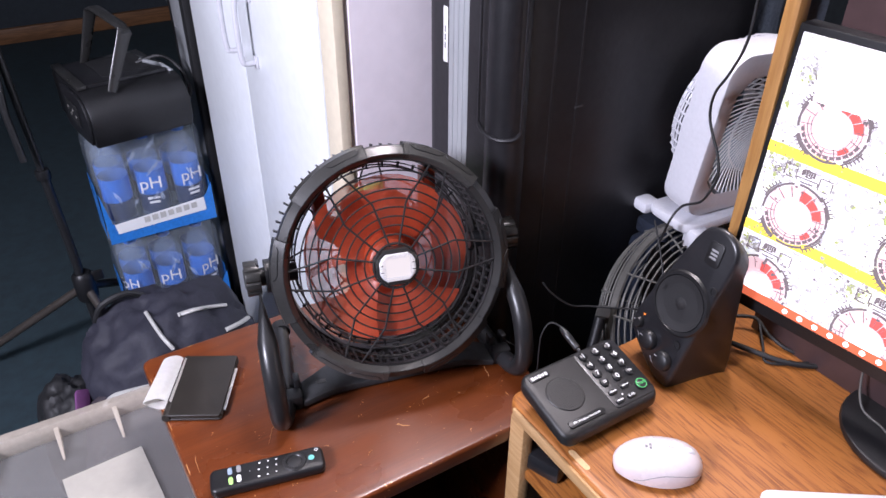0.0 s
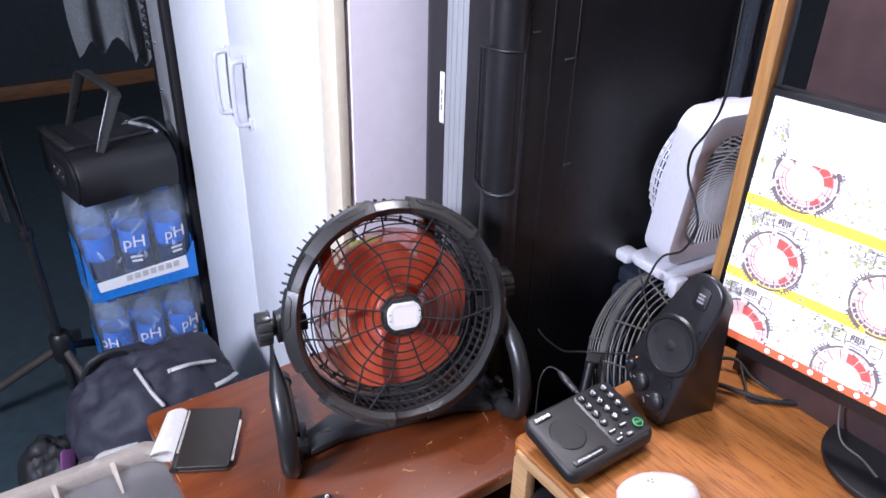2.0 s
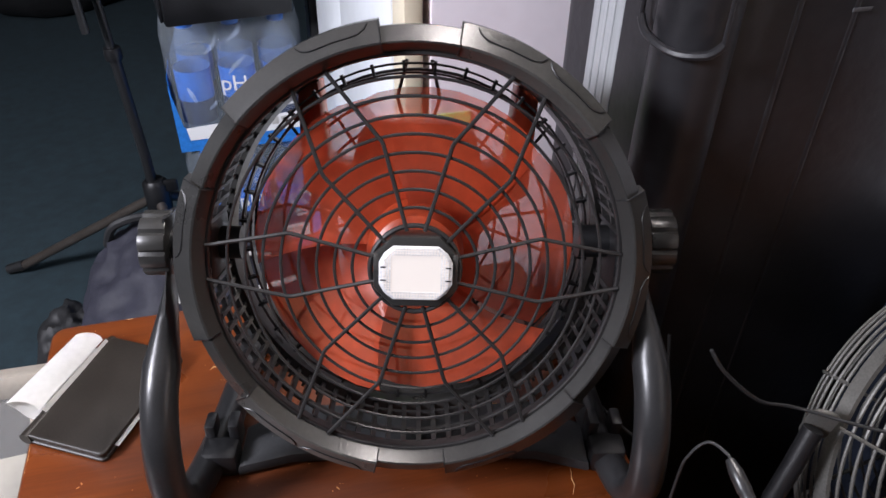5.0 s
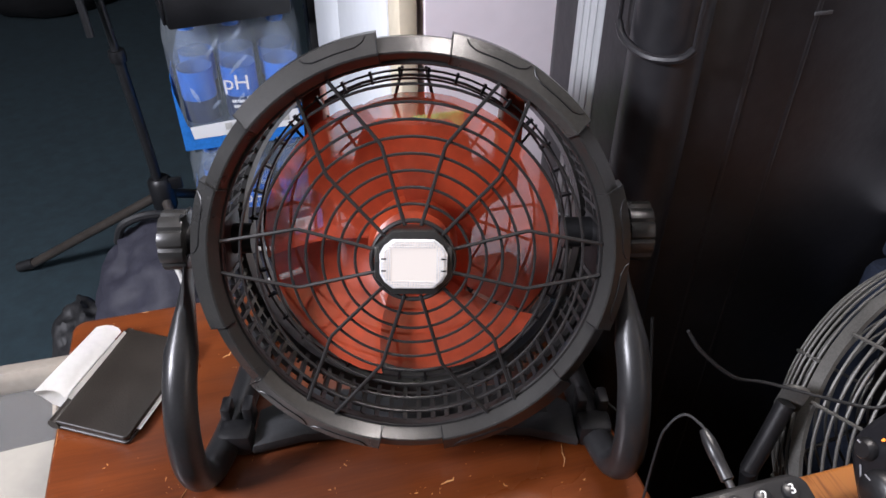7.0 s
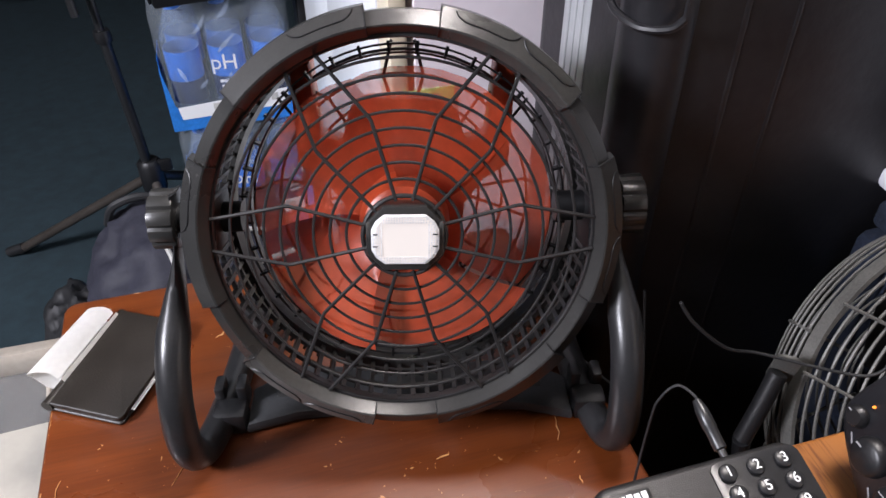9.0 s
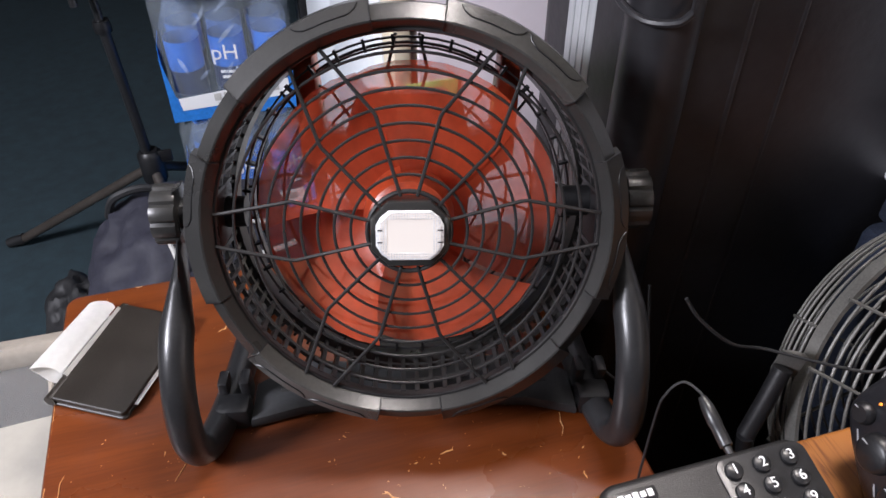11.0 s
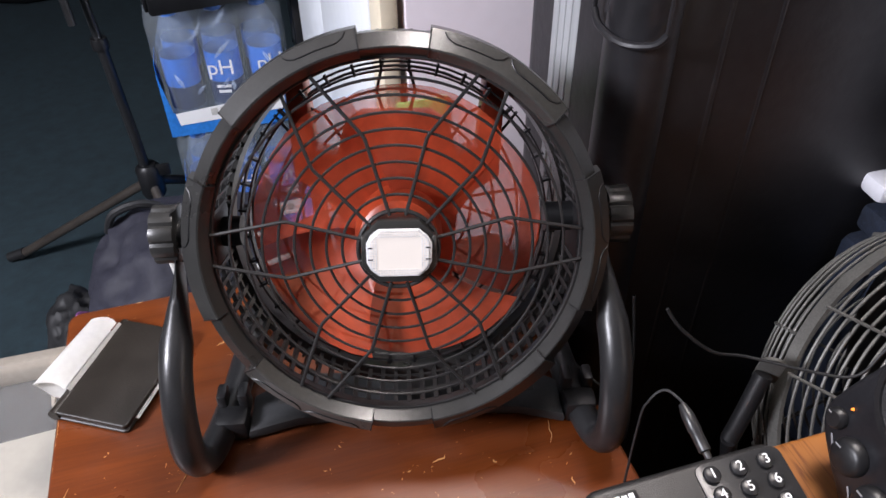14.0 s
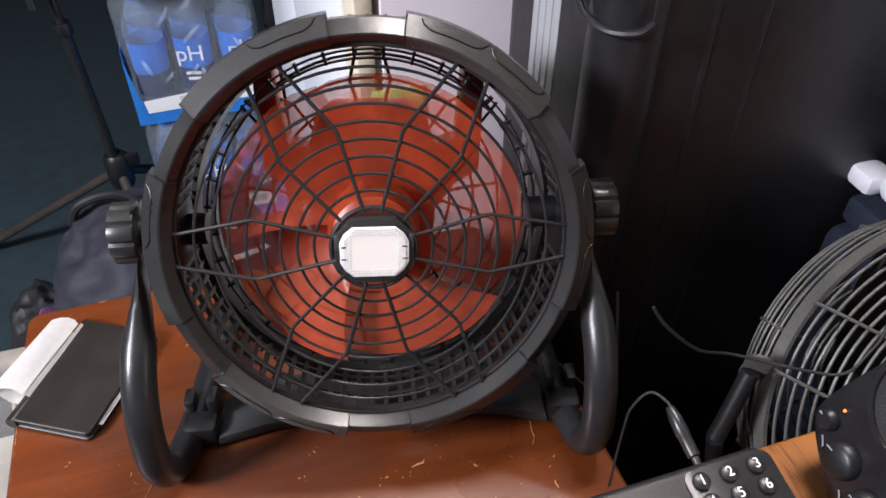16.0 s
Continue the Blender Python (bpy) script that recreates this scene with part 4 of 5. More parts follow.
            for nm, mm, count, rad in (("pictured_print", M_SCR_GREY, 90, 0.0032), ("pictured_leaf", M_SCR_GREEN, 34, 0.004), ("pictured_shade", M_SCR_DARK, 34, 0.0026)):
                deco = bmesh.new()
                for k in range(count):
                    near = rnd.random() < 0.65
                    px = xx + (rnd.gauss(-0.034, 0.012) if near else rnd.uniform(-0.06, 0.08))
                    py = yy + (rnd.gauss(0.05, 0.008) if near else rnd.uniform(-0.045, 0.055))
                    if math.hypot(px - xx, py - yy) > 0.049 and 0.004 < px < W - 0.004 and 0.018 < py < Hh - 0.004 and not (0.03 < px < 0.17 and py > 0.27):
                        blot(deco, px, py, rnd.uniform(0.3, 1.0) * rad, 0.0013 + 0.0002 * (nm == "pictured_shade"))
                if deco.faces:
                    tagged(scr(nm, deco, mm, pic, "", 0), kind="stuff")
    part("foot", prism(bmesh.new(), [(p[0] * 1.0, p[1] * 1.0) for p in rounded(0.2, 0.24, 0.095, -0.045, -0.03, 8)], 0.001, 0.012, 0.004), M_BLACK, t, "round black foot")
    part("neck", boxed((0.0, -0.08, 0.14), (0.04, 0.07, 0.27), 0.008), M_BLACK, t)
    return t


def desk_hutch():
    t = thing("hutch", pose(0.80, 0.0, DESK_Z), "oak hutch frame with a dark purple-brown back panel behind the monitor", "hutch")
    part("post", boxed((-0.018, 0.512, 0.44), (0.02, 0.019, 0.88), 0.002), M_HUTCH, t, "oak front post")
    part("back_panel", boxed((0.06, -0.012, 0.44), (0.012, 1.02, 0.88), 0.001), M_HUTCH_BACK, t, "dark purple-brown panel")
    for k in range(5):
        pts = [(0.045, 0.24 - 0.012 * k + 0.004 * math.sin(j * 1.3 + k), 0.5 + 0.05 * j) for j in range(8)]
        part("hanging_cloth", tubed(smooth_line(pts, 3), 0.008, 8), M_BLUE_CLOTH, t, "blue-grey cloth hanging against the panel")
    return t


def screen_page():
    """A lit page: white, with pale printed specks and washed colour."""
    m = glow("screen_page", (1.0, 0.98, 1.0), 1.05)
    nt = m.node_tree
    tc = nt.nodes.new("ShaderNodeTexCoord")
    base = None
    for size, lo, hi, colour in ((38, 0.54, 0.64, (0.72, 0.82, 0.35)), (55, 0.55, 0.64, (0.75, 0.82, 0.95)), (120, 0.56, 0.63, (0.6, 0.55, 0.56)), (170, 0.575, 0.6, (0.22, 0.2, 0.2))):
        n = nt.nodes.new("ShaderNodeTexNoise")
        n.inputs["Scale"].default_value, n.inputs["Detail"].default_value = size, 4
        nt.links.new(tc.outputs["Object"], n.inputs["Vector"])
        r = nt.nodes.new("ShaderNodeMapRange")
        r.inputs["From Min"].default_value, r.inputs["From Max"].default_value = lo, hi
        nt.links.new(n.outputs["Fac"], r.inputs["Value"])
        x = nt.nodes.new("ShaderNodeMix")
        x.data_type = "RGBA"
        x.inputs["A"].default_value, x.inputs["B"].default_value = (1, 0.98, 1, 1), (*colour, 1)
        nt.links.new(r.outputs[0], x.inputs["Factor"])
        if base:
            nt.links.new(base, x.inputs["A"])
        base = x.outputs["Result"]
    nt.links.new(base, nt.nodes["Principled BSDF"].inputs["Emission Color"])
    return m


M_SCREEN = screen_page()
M_SCR_WHITE = glow("screen_bright_white", (1.0, 1.0, 1.0), 1.6)
M_SCR_YELLOW = glow("screen_yellow", (1.0, 0.78, 0.08), 1.2)
M_SCR_ORANGE = glow("screen_orange", (0.75, 0.16, 0.07), 1.0)
M_SCR_DARK = glow("screen_dark_grey", (0.2, 0.165, 0.17), 1.0)
M_SCR_GREY = glow("screen_grey", (0.42, 0.4, 0.4), 1.0)
M_SCR_RED = glow("screen_red", (0.86, 0.13, 0.11), 1.0)
M_SCR_PINK = glow("screen_pink", (0.95, 0.66, 0.66), 1.0)
M_SCR_PALE = glow("screen_pale_pink", (1.0, 0.87, 0.87), 1.1)
M_SCR_GREEN = glow("screen_green", (0.45, 0.5, 0.2), 1.0)
monitor()
desk_hutch()


# ---- mouse, keyboard corner, cables on the desk ----
def mouse():
    t = thing("computer_mouse", pose(0.537, 0.378, DESK_Z, 0, 0, 143), "glossy white wireless computer mouse on the desk", "mouse")
    b = bmesh.new()
    bmesh.ops.create_uvsphere(b, u_segments=40, v_segments=20, radius=1)
    for v in b.verts:
        x, y, z = v.co
        q = abs(x) ** 2.6 + abs(y) ** 2.6
        w = 0.0295 + 0.0035 * math.cos(x * 2.6) - 0.002 * x
        k = max(1e-6, (abs(x) ** 2.6 + abs(y) ** 2.6) ** (1 / 2.6) / max(1e-6, math.hypot(x, y)))
        hx, hy = (x / k * 1.0, y / k * 1.0)
        zz = max(z, -0.15)
        v.co = (hx * 0.052, hy * w, 0.006 + (zz + 0.15) * (0.029 - 0.006 * x * abs(x)) if z > -0.15 else 0.004 - 0.003 * max(0, -z - 0.15))
    shell = part("shell", b, M_MOUSE, t, "smooth white shell", 60)
    shell_bm = bmesh.new()
    shell_bm.from_mesh(shell.data)
    tree = BVHTree.FromBMesh(shell_bm)
    shell_bm.free()
    line = []
    for x, z in ((-0.05, 0.012), (-0.042, 0.0155), (-0.03, 0.0195), (-0.015, 0.022), (0.0, 0.0215), (0.012, 0.017), (0.022, 0.011), (0.03, 0.0075)):
        hit = tree.ray_cast(Vector((x, 0.1, z)), Vector((0, -1, 0)))
        if hit[0] is not None:
            line.append(hit[0])
    part("side_seam", tubed(smooth_line(line, 4), 0.0006, 6), M_DARK_INK, t, "thin side seam")
    part("wheel_slot", prism(bmesh.new(), rounded(0.022, 0.0085, 0.004), -0.0004, 0.0004, 0, pose(-0.0325, 0, 0.0312, 0, -24, 0)), M_DARK_INK, t, "dark wheel slot")
    part("wheel", lathed([(0, -0.0035), (0.009, -0.0035), (0.0105, -0.002), (0.0105, 0.002), (0.009, 0.0035), (0, 0.0035)], 28, pose(-0.031, 0, 0.027, 90, 0, 0)), M_GREY_PLASTIC, t, "grey scroll wheel")
    part("button_seam", tubed(smooth_line([(-0.051, 0, 0.019), (-0.045, 0, 0.0265), (-0.018, 0, 0.0375), (-0.008, 0, 0.0392)], 4), 0.0005, 6), M_DARK_INK, t)
    for k, (x, y) in enumerate(((0.012, 0.003), (0.012, -0.002), (0.017, 0.0005))):
        part("maker_mark", boxed((x, y, 0.0388), (0.003, 0.003, 0.0008)), M_DARK_INK, t, "plain grey mark")
    return t


M_MOUSE = material("white_satin_plastic", (0.66, 0.6, 0.62), 0.28, vary=0.04, scale=30, bump=0.03, coat=0.2)
mouse()


def white_pad():
    t = thing("white_keyboard", pose(0.613, 0.29, DESK_Z, 0, 0, -35), "white slim keyboard with its rounded corner in view", "keyboard")
    part("case", prism(bmesh.new(), rounded(0.26, 0.11, 0.012, 0.127, -0.058), 0.001, 0.012, 0.003), M_WHITE_PLASTIC, t)
    part("corner_print", boxed((0.016, -0.02, 0.0122), (0.008, 0.002, 0.0005)), M_DARK_INK, t)
    part("corner_print", boxed((0.0125, -0.024, 0.0122), (0.0015, 0.008, 0.0005)), M_DARK_INK, t)
    return t


white_pad()


def cable(name, pts, r, label, mat=None, k=8):
    return solo(name, tubed(smooth_line(pts, k), r, 8), mat or M_BLACK_SOFT, pose(0, 0, 0), label, "cable", "cables", "", 60)


Z = DESK_Z
cable("speaker_cable", [(0.74, 0.5, Z + 0.03), (0.785, 0.482, Z + 0.012), (0.822, 0.42, Z + 0.006), (0.86, 0.385, Z + 0.006), (0.9, 0.355, Z + 0.02), (0.94, 0.32, Z + 0.09)], 0.0042, "thick dark cable running from the loudspeaker to the monitor")
cable("desk_cable", [(0.83, 0.515, Z + 0.02), (0.85, 0.492, Z + 0.022), (0.846, 0.46, Z + 0.012), (0.855, 0.425, Z + 0.004), (0.885, 0.4, Z + 0.004), (0.93, 0.37, Z + 0.01)], 0.0028, "thin black cable looped on the desk")
cable("desk_cable", [(0.85, 0.485, Z + 0.02), (0.825, 0.455, Z + 0.008), (0.806, 0.435, Z + 0.003), (0.82, 0.418, Z + 0.003), (0.85, 0.402, Z + 0.004), (0.89, 0.39, Z + 0.004)], 0.002, "thin black cable looped on the desk")
cable("monitor_lead", [(0.84, 0.33, Z + 0.1), (0.832, 0.318, Z + 0.04), (0.822, 0.3, Z + 0.016), (0.815, 0.268, Z + 0.0145), (0.8, 0.24, Z + 0.0145)], 0.0018, "thin grey lead lying over the monitor foot", M_STEEL)
cable("white_fan_lead", [(0.8, 0.585, 1.42), (0.798, 0.576, 1.21), (0.8, 0.579, 1.155), (0.815, 0.605, 1.105), (0.84, 0.64, 1.06), (0.845, 0.642, 1.02), (0.84, 0.612, 0.975),
                        (0.838, 0.604, 0.945), (0.838, 0.62, 0.9), (0.838, 0.655, 0.872), (0.82, 0.66, 0.84), (0.83, 0.68, 0.76), (0.88, 0.7, 0.7)], 0.002, "thin black cable hanging down in front of the white fan")
cable("fan_lead", [(0.585, 0.668, 0.815), (0.598, 0.66, 0.795), (0.628, 0.65, 0.768), (0.66, 0.645, 0.757), (0.71, 0.615, 0.752), (0.735, 0.6, 0.755), (0.752, 0.6, 0.772), (0.77, 0.61, 0.80), (0.79, 0.66, 0.86)], 0.0015, "dark cable lying across the wire fan cage")
cable("floor_lead", [(0.52, 0.76, 0.72), (0.54, 0.73, 0.70), (0.567, 0.70, 0.68), (0.585, 0.7, 0.678), (0.598, 0.715, 0.70), (0.602, 0.74, 0.76)], 0.0016, "thin black lead behind the table")


# ---- white box fan on a cloth-covered box ----
def navy_box():
    t = thing("storage_box", pose(1.0, 0.725, 0), "tall navy cloth-covered storage box behind the desk", "box")
    part("body", boxed((0, 0, 0.379), (0.29, 0.085, 0.758), 0.012), M_NAVY, t)
    part("lid", boxed((0.01, 0, 0.773), (0.275, 0.09, 0.03), 0.006), M_NAVY, t, "navy cloth lid")
    return t


navy_box()


def white_fan():
    t = thing("white_fan", pose(1.002, 0.688, 0.801, 0, 0, -4), "white plastic box fan with spiral grille on a flat base", "fan")
    W, D, Hh = 0.276, 0.062, 0.274
    F = pose(0, -D / 2, 0.026, 5, 2.6, 0) @ basis((0, 0, Hh / 2), (1, 0, 0), (0, 0, 1), (0, -1, 0))    # front space: x right, y up, z out
    outer = rounded(W, Hh, 0.038, 0, 0, 8)
    n = len(outer)
    b = bmesh.new()
    loops = []
    for q, z in ((0.9, -D), (0.985, -D + 0.004), (1.0, -D + 0.014), (1.0, -0.01), (0.985, -0.001), (0.965, 0.0)):
        loops.append([b.verts.new((x * q, y * q, z)) for x, y in outer])
    hole = [(0.122 * math.cos(math.atan2(y, x)), 0.122 * math.sin(math.atan2(y, x)) - 0.005) for x, y in outer]
    loops.append([b.verts.new((x * 1.02, y * 1.02, -0.007)) for x, y in hole])
    loops.append([b.verts.new((x, y, -0.018)) for x, y in hole])
    loops.append([b.verts.new((x * 0.98, y * 0.98, -D + 0.012)) for x, y in hole])
    loops.append([b.verts.new((x * 1.0, y * 1.0, -D)) for x, y in hole])
    for i in range(len(loops)):
        a, c = loops[i], loops[(i + 1) % len(loops)]
        for k in range(n):
            b.faces.new((a[k], a[(k + 1) % n], c[(k + 1) % n], c[k]))
    b.transform(F)
    body = part("body", b, M_WHITE_PLASTIC, t, "rounded white plastic body")
    b = bmesh.new()
    for k in range(66):
        a = 2 * math.pi * k / 66
        pts = [(r * math.cos(a + s), r * math.sin(a + s), -0.009 + 0.007 * math.cos(r * 12)) for r, s in ((0.03, 0), (0.05, 0.2), (0.08, 0.5), (0.122, 0.9))]
        tube(b, smooth_line(pts, 2), 0.0012, 5)
    for r in (0.03, 0.076, 0.121):
        tube(b, circle(r, -0.012, 48), 0.0016, 6, True)
    b.transform(F)
    part("front_grille", b, M_GREY_PLASTIC, t, "spiral-ribbed white grille")
    part("grille_cap", lathed([(0, 0.002), (0.02, 0.0), (0.028, -0.006), (0.028, -0.012), (0, -0.012)], 30, F), M_WHITE_PLASTIC, t)
    b = bmesh.new()
    for k in range(48):
        a = 2 * math.pi * k / 48
        pts = [(r * math.cos(a), r * math.sin(a), z) for r, z in ((0.128, -D + 0.002), (0.126, -D - 0.018), (0.112, -D - 0.036), (0.05, -D - 0.042))]
        tube(b, smooth_line(pts, 2), 0.0018, 5)
    for r, z in ((0.128, -D - 0.004), (0.1275, -D - 0.011), (0.126, -D - 0.018), (0.1225, -D - 0.025), (0.117, -D - 0.032), (0.108, -D - 0.038), (0.08, -D - 0.041)):
        tube(b, circle(r, z, 40), 0.0018, 6, True)
    b.transform(F)
    part("rear_grille", b, M_WHITE_PLASTIC, t, "bulging white rear grille")
    part("motor", lathed([(0, -0.03), (0.035, -0.03), (0.04, -0.04), (0.04, -D - 0.02), (0, -D - 0.02)], 24, F), M_DARK_INK, t)
    for k in range(5):
        b = bmesh.new()
        vs = []
        for r, w in ((0.035, 0.5), (0.07, 0.48), (0.1, 0.42)):
            vs.append([b.verts.new((r * math.cos(1.257 * k + f * w), r * math.sin(1.257 * k + f * w), -0.045 + 0.014 * f)) for f in (-1, 0, 1)])
        for i in range(2):
            for j in range(2):
                b.faces.new((vs[i][j], vs[i][j + 1], vs[i + 1][j + 1], vs[i + 1][j]))
        bmesh.ops.solidify(b, geom=b.faces[:], thickness=0.002)
        b.transform(F)
        part("blade", b, M_BLUE_BLADE, t, "pale blue fan blade")
    base = part("base", prism(bmesh.new(), rounded(W + 0.004, 0.1, 0.024, 0, 0.002), 0.01, 0.027, 0.005), M_WHITE_PLASTIC, t, "flat white base")
    for x in (-0.128, 0.128):
        part("foot", boxed((x, 0.062, 0.014), (0.034, 0.034, 0.022), 0.007), M_WHITE_PLASTIC, base, "small foot")
        part("foot", boxed((x * 0.9, -0.046, 0.002), (0.034, 0.03, 0.036), 0.006), M_WHITE_PLASTIC, base, "small foot")
    return t


M_BLUE_BLADE = material("pale_blue_plastic", (0.25, 0.36, 0.44), 0.35, vary=0.1, scale=30, bump=0.03)
white_fan()


# ---- wire-caged fan behind the loudspeaker ----
def cage_fan():
    C = Vector((0.88, 0.614, 0.653))
    a, e = 1.5286, 0.429
    N = Vector((-math.cos(e) * math.cos(a), -math.cos(e) * math.sin(a), math.sin(e)))
    X = Vector((0, 0, 1)).cross(N).normalized()
    o = Vector((C.x + 0.02, C.y + 0.03, 0.0))
    t = thing("wire_cage_fan", pose(*o), "round fan in a grey wire cage on a black post", "fan")
    H = pose(*o).inverted() @ basis(C, X, N.cross(X), N)
    R = 0.176

    def head(name, bm, mat, parent=t, label=""):
        bm.transform(H)
        return part(name, bm, mat, parent, label)
    rim = head("rim_band", lathed([(R - 0.003, 0.006), (R + 0.001, 0.006), (R + 0.002, -0.007), (R - 0.001, -0.007)], 72, None, True), M_STEEL, t, "grey rim band")

    def dome(r):
        return 0.055 * (1 - (r / R) ** 2.2)
    for k in range(18):
        r = R - 0.003 - 0.0085 * (k + 0.6)
        head("cage_wire", tubed(circle(r, dome(r) + 0.003, 72), 0.0016, 6, True), M_STEEL, rim)
        if k < 5:
            head("cage_wire", tubed(circle(R - 0.0012 * k * k / 2, -0.013 - 0.0085 * k, 72), 0.0014, 6, True), M_STEEL, rim)
        elif k < 14:
            head("cage_wire", tubed(circle(R - 0.024 - 0.013 * (k - 5), -0.054 - 0.001 * (k - 5), 72), 0.0014, 6, True), M_STEEL, rim)
    for k in range(8):
        q = math.pi * k / 4 + 0.2
        for s in (-0.035, 0.035) if k % 2 else (0.0,):
            pts = [(r * math.cos(q) - s * math.sin(q), r * math.sin(q) + s * math.cos(q), dome(r) + 0.005) for r in (0.03, 0.08, 0.12, 0.155, R)]
            head("cage_rib", tubed(pts, 0.0018, 6), M_STEEL, rim)
        pts = [(r * math.cos(q), r * math.sin(q), z) for r, z in ((0.05, -0.064), (0.12, -0.06), (R - 0.022, -0.054), (R - 0.006, -0.046), (R + 0.001, -0.008))]
        head("cage_rib", tubed(pts, 0.0018, 6), M_STEEL, rim)
    head("centre_badge", lathed([(0, 0.066), (0.03, 0.064), (0.036, 0.056), (0, 0.054)], 30), M_BLACK, rim)
    motor = head("motor", lathed([(0, 0.02), (0.03, 0.02), (0.045, 0.0), (0.05, -0.03), (0.04, -0.05), (0, -0.05)], 30), M_BLACK, t)
    for k in range(3):
        b = bmesh.new()
        vs = []
        for r, w in ((0.035, 0.55), (0.09, 0.55), (0.14, 0.5), (0.155, 0.3)):
            vs.append([b.verts.new((r * math.cos(2.094 * k + f * w), r * math.sin(2.094 * k + f * w), 0.0 + 0.02 * f)) for f in (-1, -0.5, 0, 0.5, 1)])
        for i in range(3):
            for j in range(4):
                b.faces.new((vs[i][j], vs[i][j + 1], vs[i + 1][j + 1], vs[i + 1][j]))
        bmesh.ops.solidify(b, geom=b.faces[:], thickness=0.002)
        head("blade", b, M_BLACK, motor, "dark metal blade")
    # bracket and short arm at the rim
    F = basis((0.697 - o.x, 0.649 - o.y, 0.722), (0.8, -0.6, 0), (-0.2, -0.27, 0.94), (-0.56, -0.75, -0.33))
    part("bracket", prism(bmesh.new(), rounded(0.022, 0.05, 0.009), -0.002, 0.002, 0.001, F), M_STEEL, t, "grey metal pivot bracket")
    part("bracket_bolt", lathed([(0, 0.006), (0.004, 0.005), (0.005, 0.002), (0, 0.002)], 12, F @ pose(0, 0.012, 0.0) @ pose(0, 0, 0, 180, 0, 0)), M_STEEL, t)
    part("arm", tubed(smooth_line([(0.686 - o.x, 0.643 - o.y, 0.726), (0.672 - o.x, 0.635 - o.y, 0.694), (0.658 - o.x, 0.628 - o.y, 0.662)], 4), 0.0085, 10), M_BLACK, t, "black arm")
    part("arm", tubed([(0.658 - o.x, 0.628 - o.y, 0.662), (0.72 - o.x, 0.65 - o.y, 0.46), (0, 0.0, 0.42)], 0.008, 10), M_BLACK, t)
    part("post", lathed([(0, 0.02), (0.02, 0.02), (0.02, 0.62), (0, 0.62)], 16), M_BLACK, t, "black post")
    part("foot", lathed([(0, 0), (0.12, 0), (0.12, 0.01), (0.1, 0.022), (0, 0.024)], 40), M_BLACK, t, "round black foot")
    return t


cage_fan()


def adapter():
    t = thing("power_adapter", pose(0.49, 0.52, 0.621, 0, 0, 20), "small black power adapter on the desk's lower shelf", "adapter")
    part("case", boxed((0, 0, 0.016), (0.03, 0.06, 0.032), 0.006), M_SPEAKER, t)
    part("lead", tubed(smooth_line([(0, 0.03, 0.015), (0.01, 0.04, 0.02), (0.03, 0.042, 0.012), (0.08, 0.03, 0.004)], 5), 0.003, 8), M_BLACK_SOFT, t)
    return t


adapter()


# ---- on the side table ----
def wallet():
    t = thing("wallet", pose(0.123, 0.853, 0.682, 0, 0, -30), "black leather folded wallet on the side table", "wallet")
    for z0, z1, q in ((0.0005, 0.0055, 1.0), (0.0062, 0.0115, 0.99)):
        b = prism(bmesh.new(), rounded(0.077 * q, 0.123 * q, 0.005), z0, z1, 0.0018, None, 3)
        for v in b.verts:
            v.co.z += 0.0012 * math.sin(v.co.y * 40) * (v.co.z > 0.004)
        part("leather_flap", b, M_LEATHER, t, "grained black leather flap")
    part("fold", tubed([(-0.0375, y, 0.006) for y in (-0.062, -0.03, 0, 0.03, 0.062)], 0.0056, 12), M_LEATHER, t)
    part("card", boxed((0.0385, -0.004, 0.0059), (0.006, 0.084, 0.0008)), M_PAPER, t, "white card edge")
    return t


wallet()


def receipt():
    """A loosely rolled slip of paper."""
    b = bmesh.new()
    rows = []
    for j in range(9):
        y = -0.045 + 0.09 * j / 8
        rows.append([b.verts.new(((0.0105 + 0.0016 * k / 15 - 0.0012 * j / 8) * 1.7 * math.cos(0.5 + k * 0.42), y + 0.002 * math.sin(k), 0.0102 + (0.0085 + 0.0012 * k / 15) * math.sin(0.5 + k * 0.42)))
                     for k in range(16)])
    for j in range(8):
        for k in range(15):
            b.faces.new((rows[j][k], rows[j][k + 1], rows[j + 1][k + 1], rows[j + 1][k]))
    bmesh.ops.solidify(b, geom=b.faces[:], thickness=0.0003)
    return solo("paper_roll", b, M_PAPER, pose(0.079, 0.887, 0.6825, 0, 0, -31), "loosely rolled white paper slip beside the wallet", "paper")


receipt()


